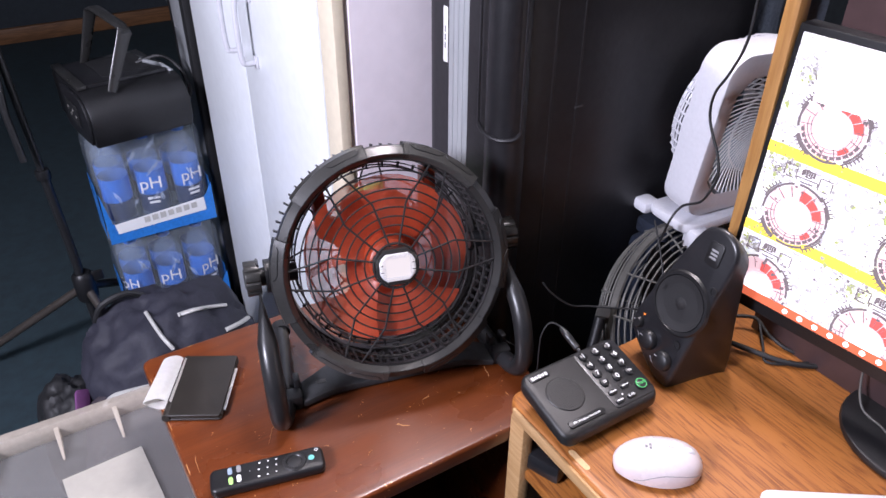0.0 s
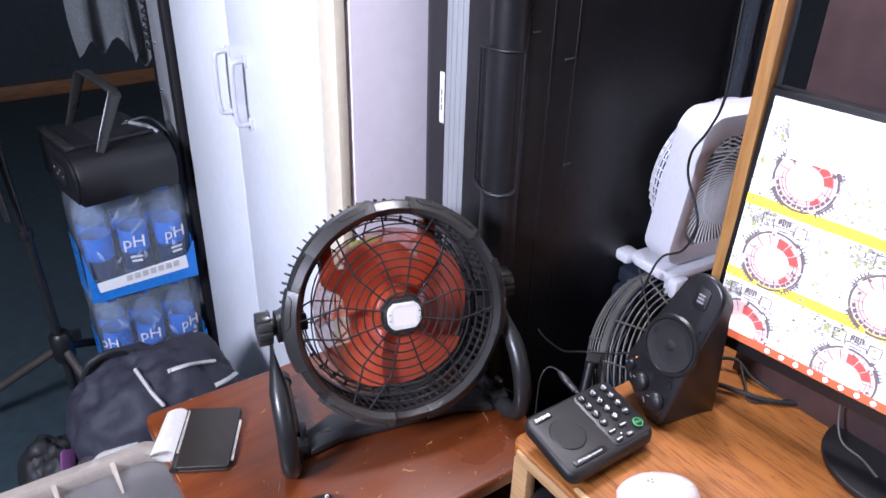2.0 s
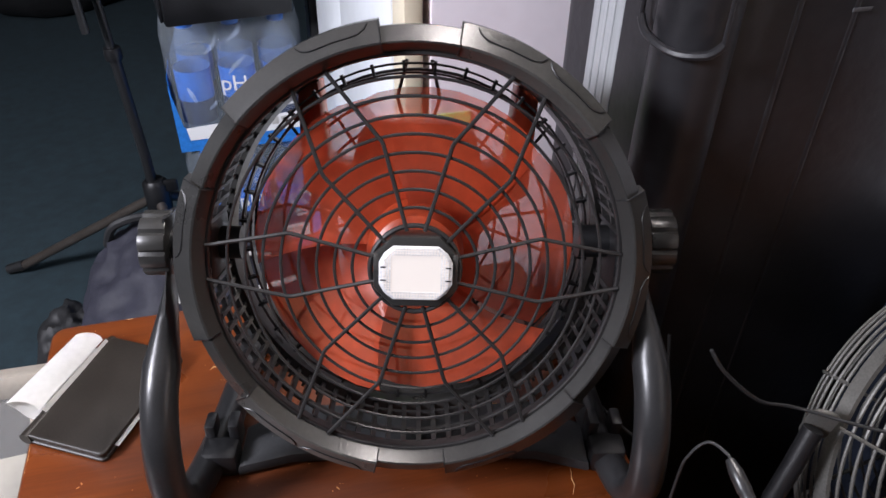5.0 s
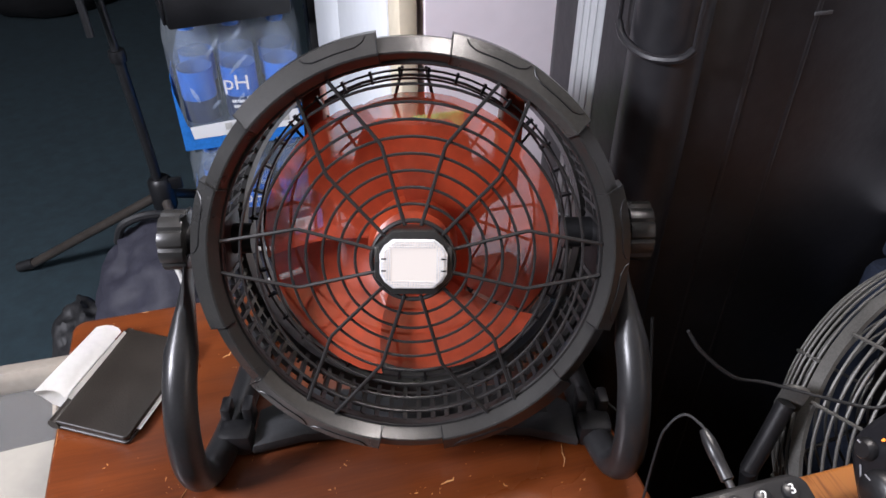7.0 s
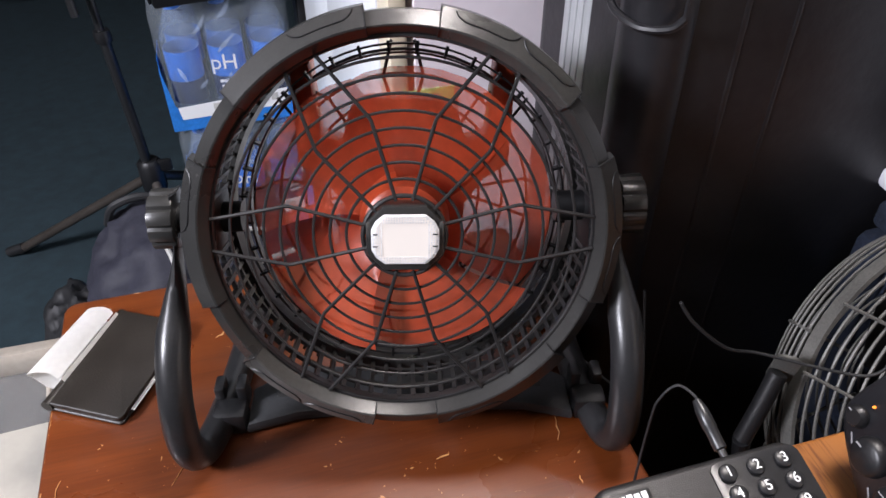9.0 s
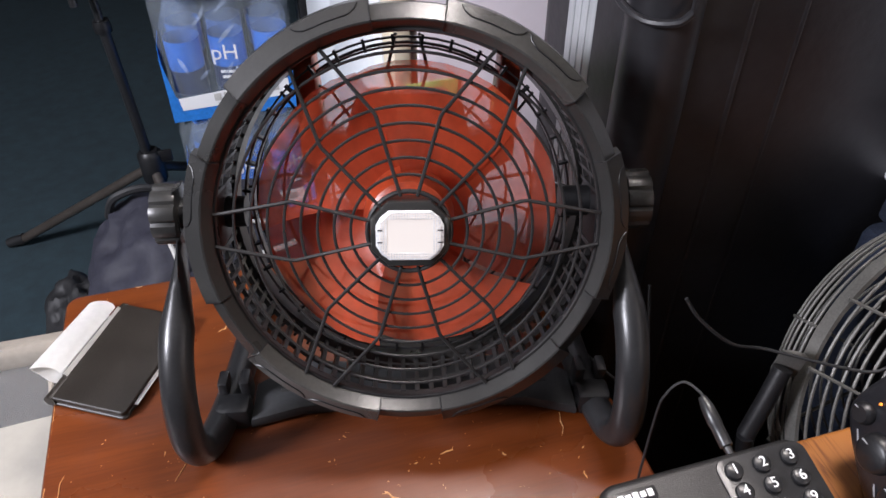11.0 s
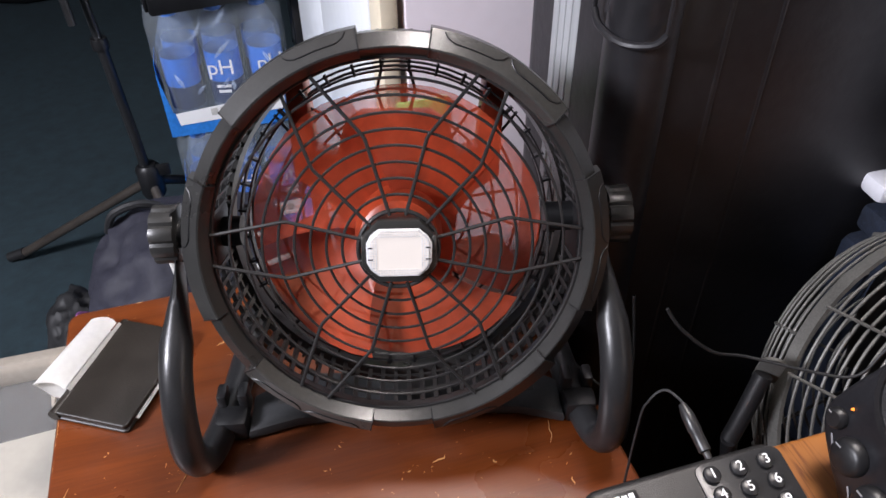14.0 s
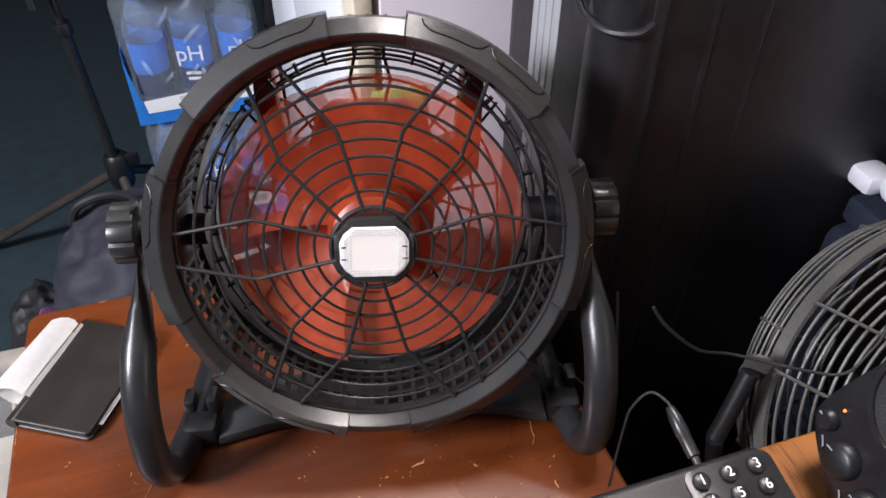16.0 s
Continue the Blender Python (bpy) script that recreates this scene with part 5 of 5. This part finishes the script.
def remote():
    t = thing("remote_control", pose(0.1475, 0.656, 0.682, 0, 0, -13.5), "black slim remote control with round pad on the side table", "remote")
    part("case", prism(bmesh.new(), rounded(0.143, 0.038, 0.009), 0.0005, 0.0155, 0.005, None, 3), M_BLACK, t, "satin black case")
    pad = part("pad_ring", lathed([(0.0095, 0.0158), (0.0105, 0.0168), (0.0142, 0.0168), (0.0152, 0.0155)], 36, pose(0.034, 0, 0)), M_KEY, t, "round navigation pad")
    part("pad_centre", lathed([(0, 0.0162), (0.008, 0.0162), (0.009, 0.0156), (0, 0.0155)], 28, pose(0.034, 0, 0)), M_BLACK_SOFT, pad)
    part("voice_key", lathed([(0, 0.0168), (0.0035, 0.0166), (0.0042, 0.0155), (0, 0.0155)], 20, pose(0.0555, 0, 0)), M_TEAL_KEY, t, "teal voice button")
    part("power_ring", tubed([(0.0635 + x, 0.011 + y, 0.0158) for x, y, z in circle(0.002, 0, 16)], 0.0005, 5, True), M_LETTER, t)
    for x, y, w in ((0.012, 0.011, 0.0022), (0.002, 0.011, 0.0022), (-0.009, 0.011, 0.0024), (0.011, 0.002, 0.0024), (0.0, 0.001, 0.002), (-0.011, 0.001, 0.0026),
                    (0.01, -0.009, 0.002), (-0.001, -0.01, 0.002), (-0.012, -0.01, 0.003), (-0.022, 0.002, 0.001)):
        part("key_print", boxed((x, y, 0.0158), (w, w * 0.8, 0.0004)), M_LETTER, t)
    for x, y, mm in ((-0.035, 0.0095, M_DARK_INK), (-0.046, 0.0085, M_TEAL_GREY), (-0.036, -0.006, M_LETTER), (-0.046, -0.007, M_LIME)):
        part("service_key", prism(bmesh.new(), rounded(0.0058, 0.0115, 0.0028, x, y), 0.0152, 0.0166, 0.0005), mm, t, "small coloured key")
    return t


M_TEAL_GREY = material("grey_blue_button", (0.25, 0.32, 0.42), 0.4, vary=0.05, scale=60, bump=0.0)
remote()


# ---- clear storage tub beside the table ----
def tub():
    t = thing("storage_tub", pose(-0.1, 0.8, 0), "frosted clear plastic storage tub with a lid beside the table", "tub")
    b = bmesh.new()
    lo, hi = rounded(0.36, 0.40, 0.04), rounded(0.40, 0.45, 0.045)
    a = [b.verts.new((x, y, 0.004)) for x, y in lo]
    c = [b.verts.new((x, y, 0.548)) for x, y in hi]
    b.faces.new(a)
    for k in range(len(a)):
        b.faces.new((a[k], a[(k + 1) % len(a)], c[(k + 1) % len(a)], c[k]))
    bmesh.ops.solidify(b, geom=b.faces[:], thickness=0.003)
    part("body", b, M_TUB, t, "frosted see-through body")
    lid = part("lid", prism(bmesh.new(), rounded(0.36, 0.41, 0.04), 0.551, 0.556, 0.001), M_TUB, t, "frosted flat lid")
    rim = bmesh.new()
    o, i = rounded(0.424, 0.474, 0.05, 0, 0, 8), rounded(0.365, 0.415, 0.04, 0, 0, 8)
    L = [[rim.verts.new((x, y, z)) for x, y in pl] for pl, z in ((o, 0.545), (o, 0.574), (rounded(0.416, 0.466, 0.046, 0, 0, 8), 0.58), (rounded(0.376, 0.426, 0.042, 0, 0, 8), 0.58), (i, 0.572), (i, 0.553))]
    for p, q in zip(L, L[1:]):
        for k in range(len(p)):
            rim.faces.new((p[k], p[(k + 1) % len(p)], q[(k + 1) % len(p)], q[k]))
    for v in rim.verts:
        v.co.z -= min(1, max(0, (v.co.x - 0.15) / 0.04)) * max(0, v.co.z - 0.558)
    part("rim", rim, M_TUB_RIM, lid, "milky raised rim")
    for x in (-0.165, -0.072, 0.018, 0.105):
        rib = boxed((x, 0.183, 0.566), (0.007, 0.06, 0.02), 0.0015)
        for v in rib.verts:
            f = min(1, max(0, (0.213 - v.co.y) / 0.06))
            v.co.z -= max(0, v.co.z - 0.5565) * f * 0.9
            v.co.x = x + (v.co.x - x) * (1.2 - 0.7 * f)
        part("rib", rib, M_TUB_RIM, lid)
    return t


tub()
solo("paper_sheet", boxed((0, 0, 0), (0.115, 0.145, 0.0008)), M_CARD, pose(-0.03, 0.845, 0.5568, 0, 0, 3), "cream paper sheet lying on the clear tub lid", "paper")


# ---- backpack ----


def backpack():
    t = thing("backpack", pose(0.105, 1.33, 0), "slumped navy nylon backpack with grey piping behind the table", "backpack")

    def lump(cx, cy, cz, rx, ry, rz, seed, power=2.6):
        b = bmesh.new()
        bmesh.ops.create_icosphere(b, subdivisions=5, radius=1)
        for v in b.verts:
            d = v.co.copy()
            q = (abs(d.x) ** power + abs(d.y) ** power + abs(d.z) ** power) ** (-1 / power)
            n1 = noise.noise(d * 2.2 + Vector((seed, 0, 0))) * 0.1 - abs(noise.noise(d * 4.5 + Vector((0, seed, 0)))) * 0.13 + noise.noise(d * 11 + Vector((0, 0, seed))) * 0.02
            d = d * q * (1 + n1)
            v.co = (cx + d.x * rx, cy + d.y * ry, max(0.0, cz + d.z * rz))
        return b
    body = part("main_pouch", lump(0.045, 0.02, 0.255, 0.196, 0.165, 0.262, 3), M_PACK, t, "navy nylon main pouch", 70)
    front = part("front_pouch", lump(-0.02, -0.1, 0.2, 0.155, 0.11, 0.215, 8), M_PACK_PURPLE, t, "purple-brown front pouch", 70)
    part("side_pouch", lump(-0.165, 0.05, 0.17, 0.085, 0.12, 0.18, 5), M_BLACK_SOFT, t, "black side pouch", 70)
    part("tag", prism(bmesh.new(), rounded(0.03, 0.05, 0.008), -0.003, 0.003, 0.001, pose(-0.15, -0.02, 0.355, 60, 30, 20)), M_PURPLE_TAG, t, "purple fabric tag")
    skin = bmesh.new()
    for ob in (body, front):
        skin.from_mesh(ob.data)
    tree = BVHTree.FromBMesh(skin)
    skin.free()

    def on_skin(x, y, z):
        """The point of the pouches' skin on the way from a point high in front."""
        eye = Vector((-0.105, -1.33, 1.45))
        way = (Vector((x - 0.105, y - 1.33, z)) - eye).normalized()
        hit = tree.ray_cast(eye, way)
        return hit[0] - way * 0.002 if hit[0] is not None else None
    line = [q for q in (on_skin(*p) for p in smooth_line([(-0.008, 1.15, 0.463), (0.001, 1.15, 0.473), (0.013, 1.15, 0.478), (0.031, 1.15, 0.477), (0.054, 1.15, 0.474), (0.072, 1.15, 0.471)], 5)) if q is not None]
    if len(line) > 3:
        part("trim_band", tubed(line, 0.008, 10, False, None, [(0.004, 0.011)] * len(line)), M_PIPING, front, "broad pale grey trim")
    for pts in ([(0.229, 1.15, 0.539), (0.257, 1.15, 0.544), (0.284, 1.15, 0.554), (0.301, 1.15, 0.559)], [(0.1, 1.15, 0.634), (0.109, 1.15, 0.596), (0.118, 1.15, 0.565), (0.129, 1.15, 0.536)],
                [(0.158, 1.2, 0.57), (0.2, 1.2, 0.569), (0.248, 1.2, 0.558)]):
        line = [q for q in (on_skin(*p) for p in smooth_line(pts, 5)) if q is not None]
        if len(line) > 3:
            part("piping", tubed(line, 0.005, 8, False, None, [(0.004, 0.006)] * len(line)), M_PIPING, body, "pale grey reflective piping")
    part("grab_loop", tubed(smooth_line([(-0.08, 0.06, 0.48), (-0.06, 0.05, 0.52), (-0.01, 0.05, 0.53), (0.03, 0.06, 0.495)], 6), 0.007, 8), M_BLACK_SOFT, t, "black grab loop")
    return t


M_PURPLE_TAG = material("purple_fabric", (0.16, 0.05, 0.16), 0.8, vary=0.2, scale=60, bump=0.4)
backpack()


# ---- water packs ----
def bottle(parent, x, y, z, h, r, text, turn=0):
    prof = [(0, 0), (r * 0.85, 0), (r, 0.008), (r, h * 0.16), (r * 0.95, h * 0.18), (r * 0.95, h * 0.62), (r, h * 0.64), (r, h * 0.72), (r * 0.8, h * 0.8), (r * 0.45, h * 0.9), (r * 0.4, h * 0.93)]
    bot = part("bottle", lathed(prof, 20, pose(x, y, z)), M_BOTTLE, parent, "clear plastic water bottle")
    part("label_wrap", lathed([(r * 0.965, h * 0.38), (r * 0.965, h * 0.62)], 20, pose(x, y, z)), M_LABEL, bot, "bright blue label")
    part("label_base", lathed([(r * 0.965, h * 0.19), (r * 0.965, h * 0.379)], 20, pose(x, y, z)), M_LABEL_DARK, bot, "navy label base")
    part("cap", lathed([(0, h), (r * 0.42, h), (r * 0.44, h * 0.985), (r * 0.44, h * 0.93), (0, h * 0.93)], 16, pose(x, y, z)), M_LABEL, bot)
    if text:
        m = pose(x, y, 0, 0, 0, turn) @ pose(0, -r * 0.985 - 0.0006, z + h * 0.5, 90, 0, 0)
        lettering("label_print", "pH", 0.046, M_LETTER, bot, m)
        for k in range(2):
            part("print_bar", boxed((0, -r * 0.985, z + h * (0.345 - 0.045 * k)), (0.03 - 0.004 * k, 0.0012, 0.006), 0, pose(x, y, 0, 0, 0, turn)), M_LETTER, bot, "plain white bar")


def water_pack(z, group):
    t = thing("water_pack", pose(0.255, 1.79, z), "shrink-wrapped pack of blue-labelled water bottles, stacked on another", "water", group)
    h = 0.272
    rnd = random.Random(int(z * 100))
    for i in range(3):
        for j in range(2):
            bottle(t, -0.086 + 0.086 * i + rnd.uniform(-0.004, 0.004), 0.044 + 0.078 * j, 0.004, h * rnd.uniform(0.96, 1.0), 0.0375, j == 0 and (i > 0 or z < 0.3), (-48, -16, 14)[i] + rnd.uniform(-8, 8))
    b = bmesh.new()
    n, rows, out = 40, 9, rounded(0.272, 0.15, 0.03, 0, 0.074, 9)
    L = []
    rnd = random.Random(int(z * 100))
    for j in range(rows):
        f = j / (rows - 1)
        q = 1.0 - 0.05 * math.sin(math.pi * f) * (0.6 + 0.4 * math.sin(7 * f)) - (0.06 if j == rows - 1 else 0)
        L.append([b.verts.new((x * q + 0.005 * noise.noise(Vector((x * 30, y * 30, f * 9 + z * 20))), (y - 0.074) * q + 0.074 + 0.007 * noise.noise(Vector((y * 45, x * 45, f * 8 + 3))),
                               0.002 + f * (h + 0.004))) for x, y in out])
    for p, q in zip(L, L[1:]):
        for k in range(len(p)):
            b.faces.new((p[k], p[(k + 1) % len(p)], q[(k + 1) % len(p)], q[k]))
    b.faces.new(L[-1])
    film = part("film", b, M_FILM, t, "crinkled clear shrink film", 60)
    rnd = random.Random(5 + int(z * 100))
    for k in range(9):
        x0, z0, l, a = rnd.uniform(-0.12, 0.12), rnd.uniform(0.08, h - 0.02), rnd.uniform(0.012, 0.055), rnd.uniform(40, 140)
        ca, sa = math.cos(radians(a)) * l / 2, math.sin(radians(a)) * l / 2
        pts = [(x0 - ca, 0.0, z0 - sa), (x0 + rnd.uniform(-0.004, 0.004), -0.004, z0), (x0 + ca, 0.0, min(h, z0 + sa))]
        line = smooth_line(pts, 4)
        part("film_fold", tubed(line, 0.001, 6, False, None, [(0.0006 + 0.0042 * math.sin(math.pi * i / (len(line) - 1)), 0.0008) for i in range(len(line))]), M_FOLD, film, "shiny crease in the film")
    # printed blue corners and the pale banner on the front of the film
    def front(name, pts, mat, y, label, z0=0.0):
        bb = prism(bmesh.new(), pts, -y, -y + 0.0008, 0, basis((0, 0, 0), (1, 0, 0), (0, 0, 1), (0, -1, 0)))
        part(name, bb, mat, film, label, 0)
    front("blue_print", [(-0.135, 0.002), (0.135, 0.002), (0.135, 0.11), (0.118, 0.08), (0.09, 0.052), (-0.1, 0.034), (-0.12, 0.06), (-0.135, 0.15)], M_BLUE, -0.006, "printed blue film corner")
    front("banner", [(-0.112, 0.028), (0.112, 0.034), (0.11, 0.072), (-0.116, 0.056)], M_LETTER, -0.0075, "pale printed banner")
    for k in range(7):
        front("banner_bar", [(-0.045 + 0.02 * k, 0.042 + 0.001 * k), (-0.031 + 0.02 * k, 0.0425 + 0.001 * k), (-0.031 + 0.02 * k, 0.058 + 0.001 * k), (-0.045 + 0.02 * k, 0.0575 + 0.001 * k)], M_PIPING, -0.009, "plain grey bar")
    bb = boxed((-0.1365, 0.07, 0.08), (0.001, 0.09, 0.15))
    part("blue_print", bb, M_BLUE, film, "printed blue film side")
    bb = boxed((0.1365, 0.07, 0.06), (0.001, 0.1, 0.11))
    part("blue_print", bb, M_BLUE, film, "printed blue film side")
    return t


M_FOLD = material("creased_clear_film", (0.55, 0.66, 0.85), 0.12, vary=0.1, scale=20, bump=0.2, alpha=0.26)
solo("low_crate", boxed((0, 0, 0.065), (0.3, 0.18, 0.13), 0.006), M_BLACK, pose(0.255, 1.865, 0), "low black plastic crate under the water packs", "crate")
for zz in (0.13, 0.412):
    water_pack(zz, "stacked water packs")


# ---- boombox on the packs ----
def boombox():
    t = thing("boombox", pose(0.245, 1.85, 0.692, 0, 0, 8), "black portable loudspeaker with carrying handle on the water packs", "speaker")
    side = [(p.x, p.y) for p in smooth_line([(-0.09, 0.0, 0), (0.09, 0.0, 0), (0.096, 0.06, 0), (0.09, 0.115, 0), (-0.03, 0.118, 0), (-0.075, 0.105, 0), (-0.1, 0.07, 0), (-0.1, 0.03, 0), (-0.09, 0.0, 0)], 3)][:-1]
    M = basis((-0.115, 0, 0), (0, 1, 0), (0, 0, 1), (1, 0, 0))
    part("cabinet", prism(bmesh.new(), side, 0, 0.235, 0.006, M), M_BLACK, t, "matt black cabinet")
    part("top_tray", boxed((0.004, 0.068, 0.1215), (0.19, 0.19, 0.007), 0.002), M_SPEAKER, t, "flat top tray")
    part("tray_well", boxed((0.02, 0.075, 0.1255), (0.12, 0.13, 0.0016), 0.0006), M_BLACK_SOFT, t)
    part("tray_edge", boxed((-0.1, 0.068, 0.124), (0.022, 0.2, 0.01), 0.003), M_FAN, t, "raised tray edge")
    part("tray_lip", boxed((0.002, -0.022, 0.122), (0.2, 0.008, 0.012), 0.003), M_BLACK, t)
    part("end_cap", prism(bmesh.new(), [(x * 0.9, 0.006 + y * 0.92) for x, y in side], -0.006, 0.0, 0.002, M), M_SPEAKER, t, "round speaker end")
    part("port_panel", boxed((-0.1225, 0.01, 0.06), (0.002, 0.08, 0.05), 0.001), M_BLACK_SOFT, t)
    for k in range(4):
        part("jack", lathed([(0.002, 0.002), (0.004, 0.002), (0.0045, 0), (0.002, 0)], 12, pose(-0.1235, -0.015 + 0.017 * k, 0.055 + 0.012 * (k % 2), 0, -90, 0)), M_STEEL, t)
    inv = pose(0.245, 1.85, 0.692, 0, 0, 8).inverted()
    part("rear_body", boxed((0.0, 0.11, 0.062), (0.225, 0.12, 0.112), 0.008), M_BLACK, t, "rear half of the cabinet")
    lines = ([(0.184, 1.99, 0.808), (0.2, 1.972, 0.86), (0.222, 1.945, 0.94), (0.228, 1.935, 0.953)], [(0.208, 1.772, 0.808), (0.228, 1.78, 0.85), (0.262, 1.797, 0.918), (0.27, 1.802, 0.932)])
    for pts in lines:
        line = [inv @ p for p in smooth_line(pts, 4)]
        n = len(line)
        part("handle_strap", tubed(line, 0.008, 12, False, None, [(0.01 + 0.008 * k / n, 0.0035) for k in range(n)]), M_FAN, t, "flat plastic handle arm")
    part("handle_grip", tubed([inv @ Vector(p) for p in ((0.228, 1.948, 0.952), (0.234, 1.925, 0.957), (0.264, 1.82, 0.94), (0.27, 1.795, 0.93))], 0.008, 12, False, None, [(0.011, 0.005), (0.015, 0.006), (0.015, 0.006), (0.012, 0.005)]), M_FAN, t, "flat handle grip")
    part("cord", tubed(smooth_line([(0.06, 0.06, 0.125), (0.11, 0.03, 0.14), (0.142, 0.0, 0.11), (0.148, -0.03, 0.06), (0.125, -0.05, 0.04)], 8), 0.005, 8), M_BLACK_SOFT, t, "looped black cord")
    part("latch", tubed([(0.07, 0.06, 0.13), (0.1, 0.0, 0.128), (0.112, -0.03, 0.118)], 0.005, 8), M_ALU, t, "bright metal rod aerial")
    return t


boombox()


# ---- tripod stand ----
def tripod():
    t = thing("tripod_stand", pose(0.036, 1.885, 0), "black metal tripod music stand on the carpet", "stand")
    hub = part("hub", lathed([(0, 0.215), (0.024, 0.215), (0.028, 0.225), (0.028, 0.29), (0.02, 0.3), (0, 0.3)], 20), M_BLACK, t, "black hub collar")
    part("wing_knob", boxed((0.035, -0.01, 0.285), (0.03, 0.01, 0.03), 0.004), M_BLACK, hub, "tightening knob")
    part("column", tubed([(0, 0, 0.1), (-0.005, -0.002, 0.36), (-0.014, -0.006, 0.6)], 0.0115, 12), M_TUBE, t, "lower column")
    part("column", tubed([(-0.014, -0.006, 0.58), (-0.035, -0.014, 1.15)], 0.0085, 12), M_TUBE, t, "upper column")
    part("collar", lathed([(0, -0.012), (0.017, -0.012), (0.018, 0.0), (0.016, 0.012), (0, 0.012)], 16, pose(-0.0145, -0.006, 0.6)), M_BLACK, t, "column clutch")
    part("boom", tubed([(-0.03, -0.012, 1.0), (-0.05, -0.04, 0.78), (-0.045, -0.05, 0.66)], 0.008, 10), M_TUBE, t, "folded boom arm")
    for a in (162, 285, 42):
        c, s = math.cos(radians(a)), math.sin(radians(a))
        leg = part("leg", tubed([(0.02 * c, 0.02 * s, 0.245), (0.40 * c, 0.40 * s, 0.02)], 0.0115, 10), M_LEG, t, "black tube leg")
        part("rubber_foot", tubed([(0.385 * c, 0.385 * s, 0.03), (0.43 * c, 0.43 * s, 0.012)], 0.013, 10), M_BLACK_SOFT, leg, "rubber foot")
    return t


M_LEG = material("worn_black_tube", (0.05, 0.042, 0.036), 0.35, vary=0.3, scale=40, bump=0.05)
tripod()


def floor_bag():
    t = thing("black_bag", pose(-0.52, 3.98, 0, 0, 0, 10), "black soft bag lying on the carpet", "bag")
    b = bmesh.new()
    bmesh.ops.create_icosphere(b, subdivisions=3, radius=1)
    for v in b.verts:
        k = 1 + 0.12 * noise.noise(v.co * 2.5)
        v.co = (v.co.x * 0.34 * k, v.co.y * 0.2 * k, max(0, 0.15 + v.co.z * 0.18 * k))
    part("pouch", b, M_BLACK_SOFT, t, "", 70)
    part("strap", tubed(smooth_line([(-0.2, -0.1, 0.26), (-0.1, -0.12, 0.36), (0.1, -0.1, 0.36), (0.2, -0.08, 0.26)], 6), 0.012, 8), M_BLACK, t, "carrying strap")
    return t


floor_bag()


def clothes_rack():
    t = thing("clothes_rack", pose(0.75, 2.62, 0), "thin black metal clothes rack behind the wardrobe", "rack")
    for x in (0.0, 0.6):
        part("post", tubed([(x, 0, 0.012), (x, 0, 1.62)], 0.012, 10), M_TUBE, t)
        part("foot", boxed((x, 0, 0.008), (0.04, 0.4, 0.016), 0.004), M_TUBE, t)
    part("rail", tubed([(-0.45, 0, 1.62), (0.62, 0, 1.62)], 0.011, 10), M_TUBE, t)
    return t


clothes_rack()


def garment(x, w0, length, phase, mat, label):
    t = thing("hanging_garment", pose(x, 2.62, 0), label, "garment", "clothes on the rack")
    b = bmesh.new()
    rows = []
    for j in range(14):
        f = j / 13
        w = w0 * (0.75 + 0.35 * min(1, 4 * f)) + 0.01 * math.sin(f * 9 + phase)
        rows.append([b.verts.new((w * (k / 14 * 2 - 1) + 0.02 * f, (0.012 + 0.02 * f) * math.sin(k * 0.7 + f * 2.5 + phase), 1.585 - length * f - 0.03 * math.cos(k * 0.9 + phase) * f)) for k in range(15)])
    for p, q in zip(rows, rows[1:]):
        for k in range(14):
            b.faces.new((p[k], p[k + 1], q[k + 1], q[k]))
    bmesh.ops.solidify(b, geom=b.faces[:], thickness=0.012)
    part("cloth", b, mat, t, "", 70)
    part("hook", tubed(smooth_line([(0, 0, 1.58), (0.0, 0, 1.625), (0.012, 0, 1.634), (0.02, 0, 1.62)], 5), 0.003, 6), M_ALU, t, "wire hanger hook")
    return t


garment(0.41, 0.075, 0.74, 0.3, M_GREY_CLOTH, "pale grey cotton garment hanging on a black rack")
garment(0.55, 0.065, 0.8, 1.7, M_GREY_CLOTH, "pale grey cotton garment hanging on a black rack")


def curtain():
    b = bmesh.new()
    rows = []
    for j in range(6):
        rows.append([b.verts.new((0.012 * k, 0.008 * math.sin(k * 1.1), 0.35 * j / 5)) for k in range(16)])
    for p, q in zip(rows, rows[1:]):
        for k in range(15):
            b.faces.new((p[k], p[k + 1], q[k + 1], q[k]))
    bmesh.ops.solidify(b, geom=b.faces[:], thickness=0.006)
    return solo("blue_cloth", b, M_BLUE_CLOTH, pose(1.05, 0.755, 1.02), "blue-grey cloth draped in front of the black locker", "cloth", "", "", 70)


curtain()
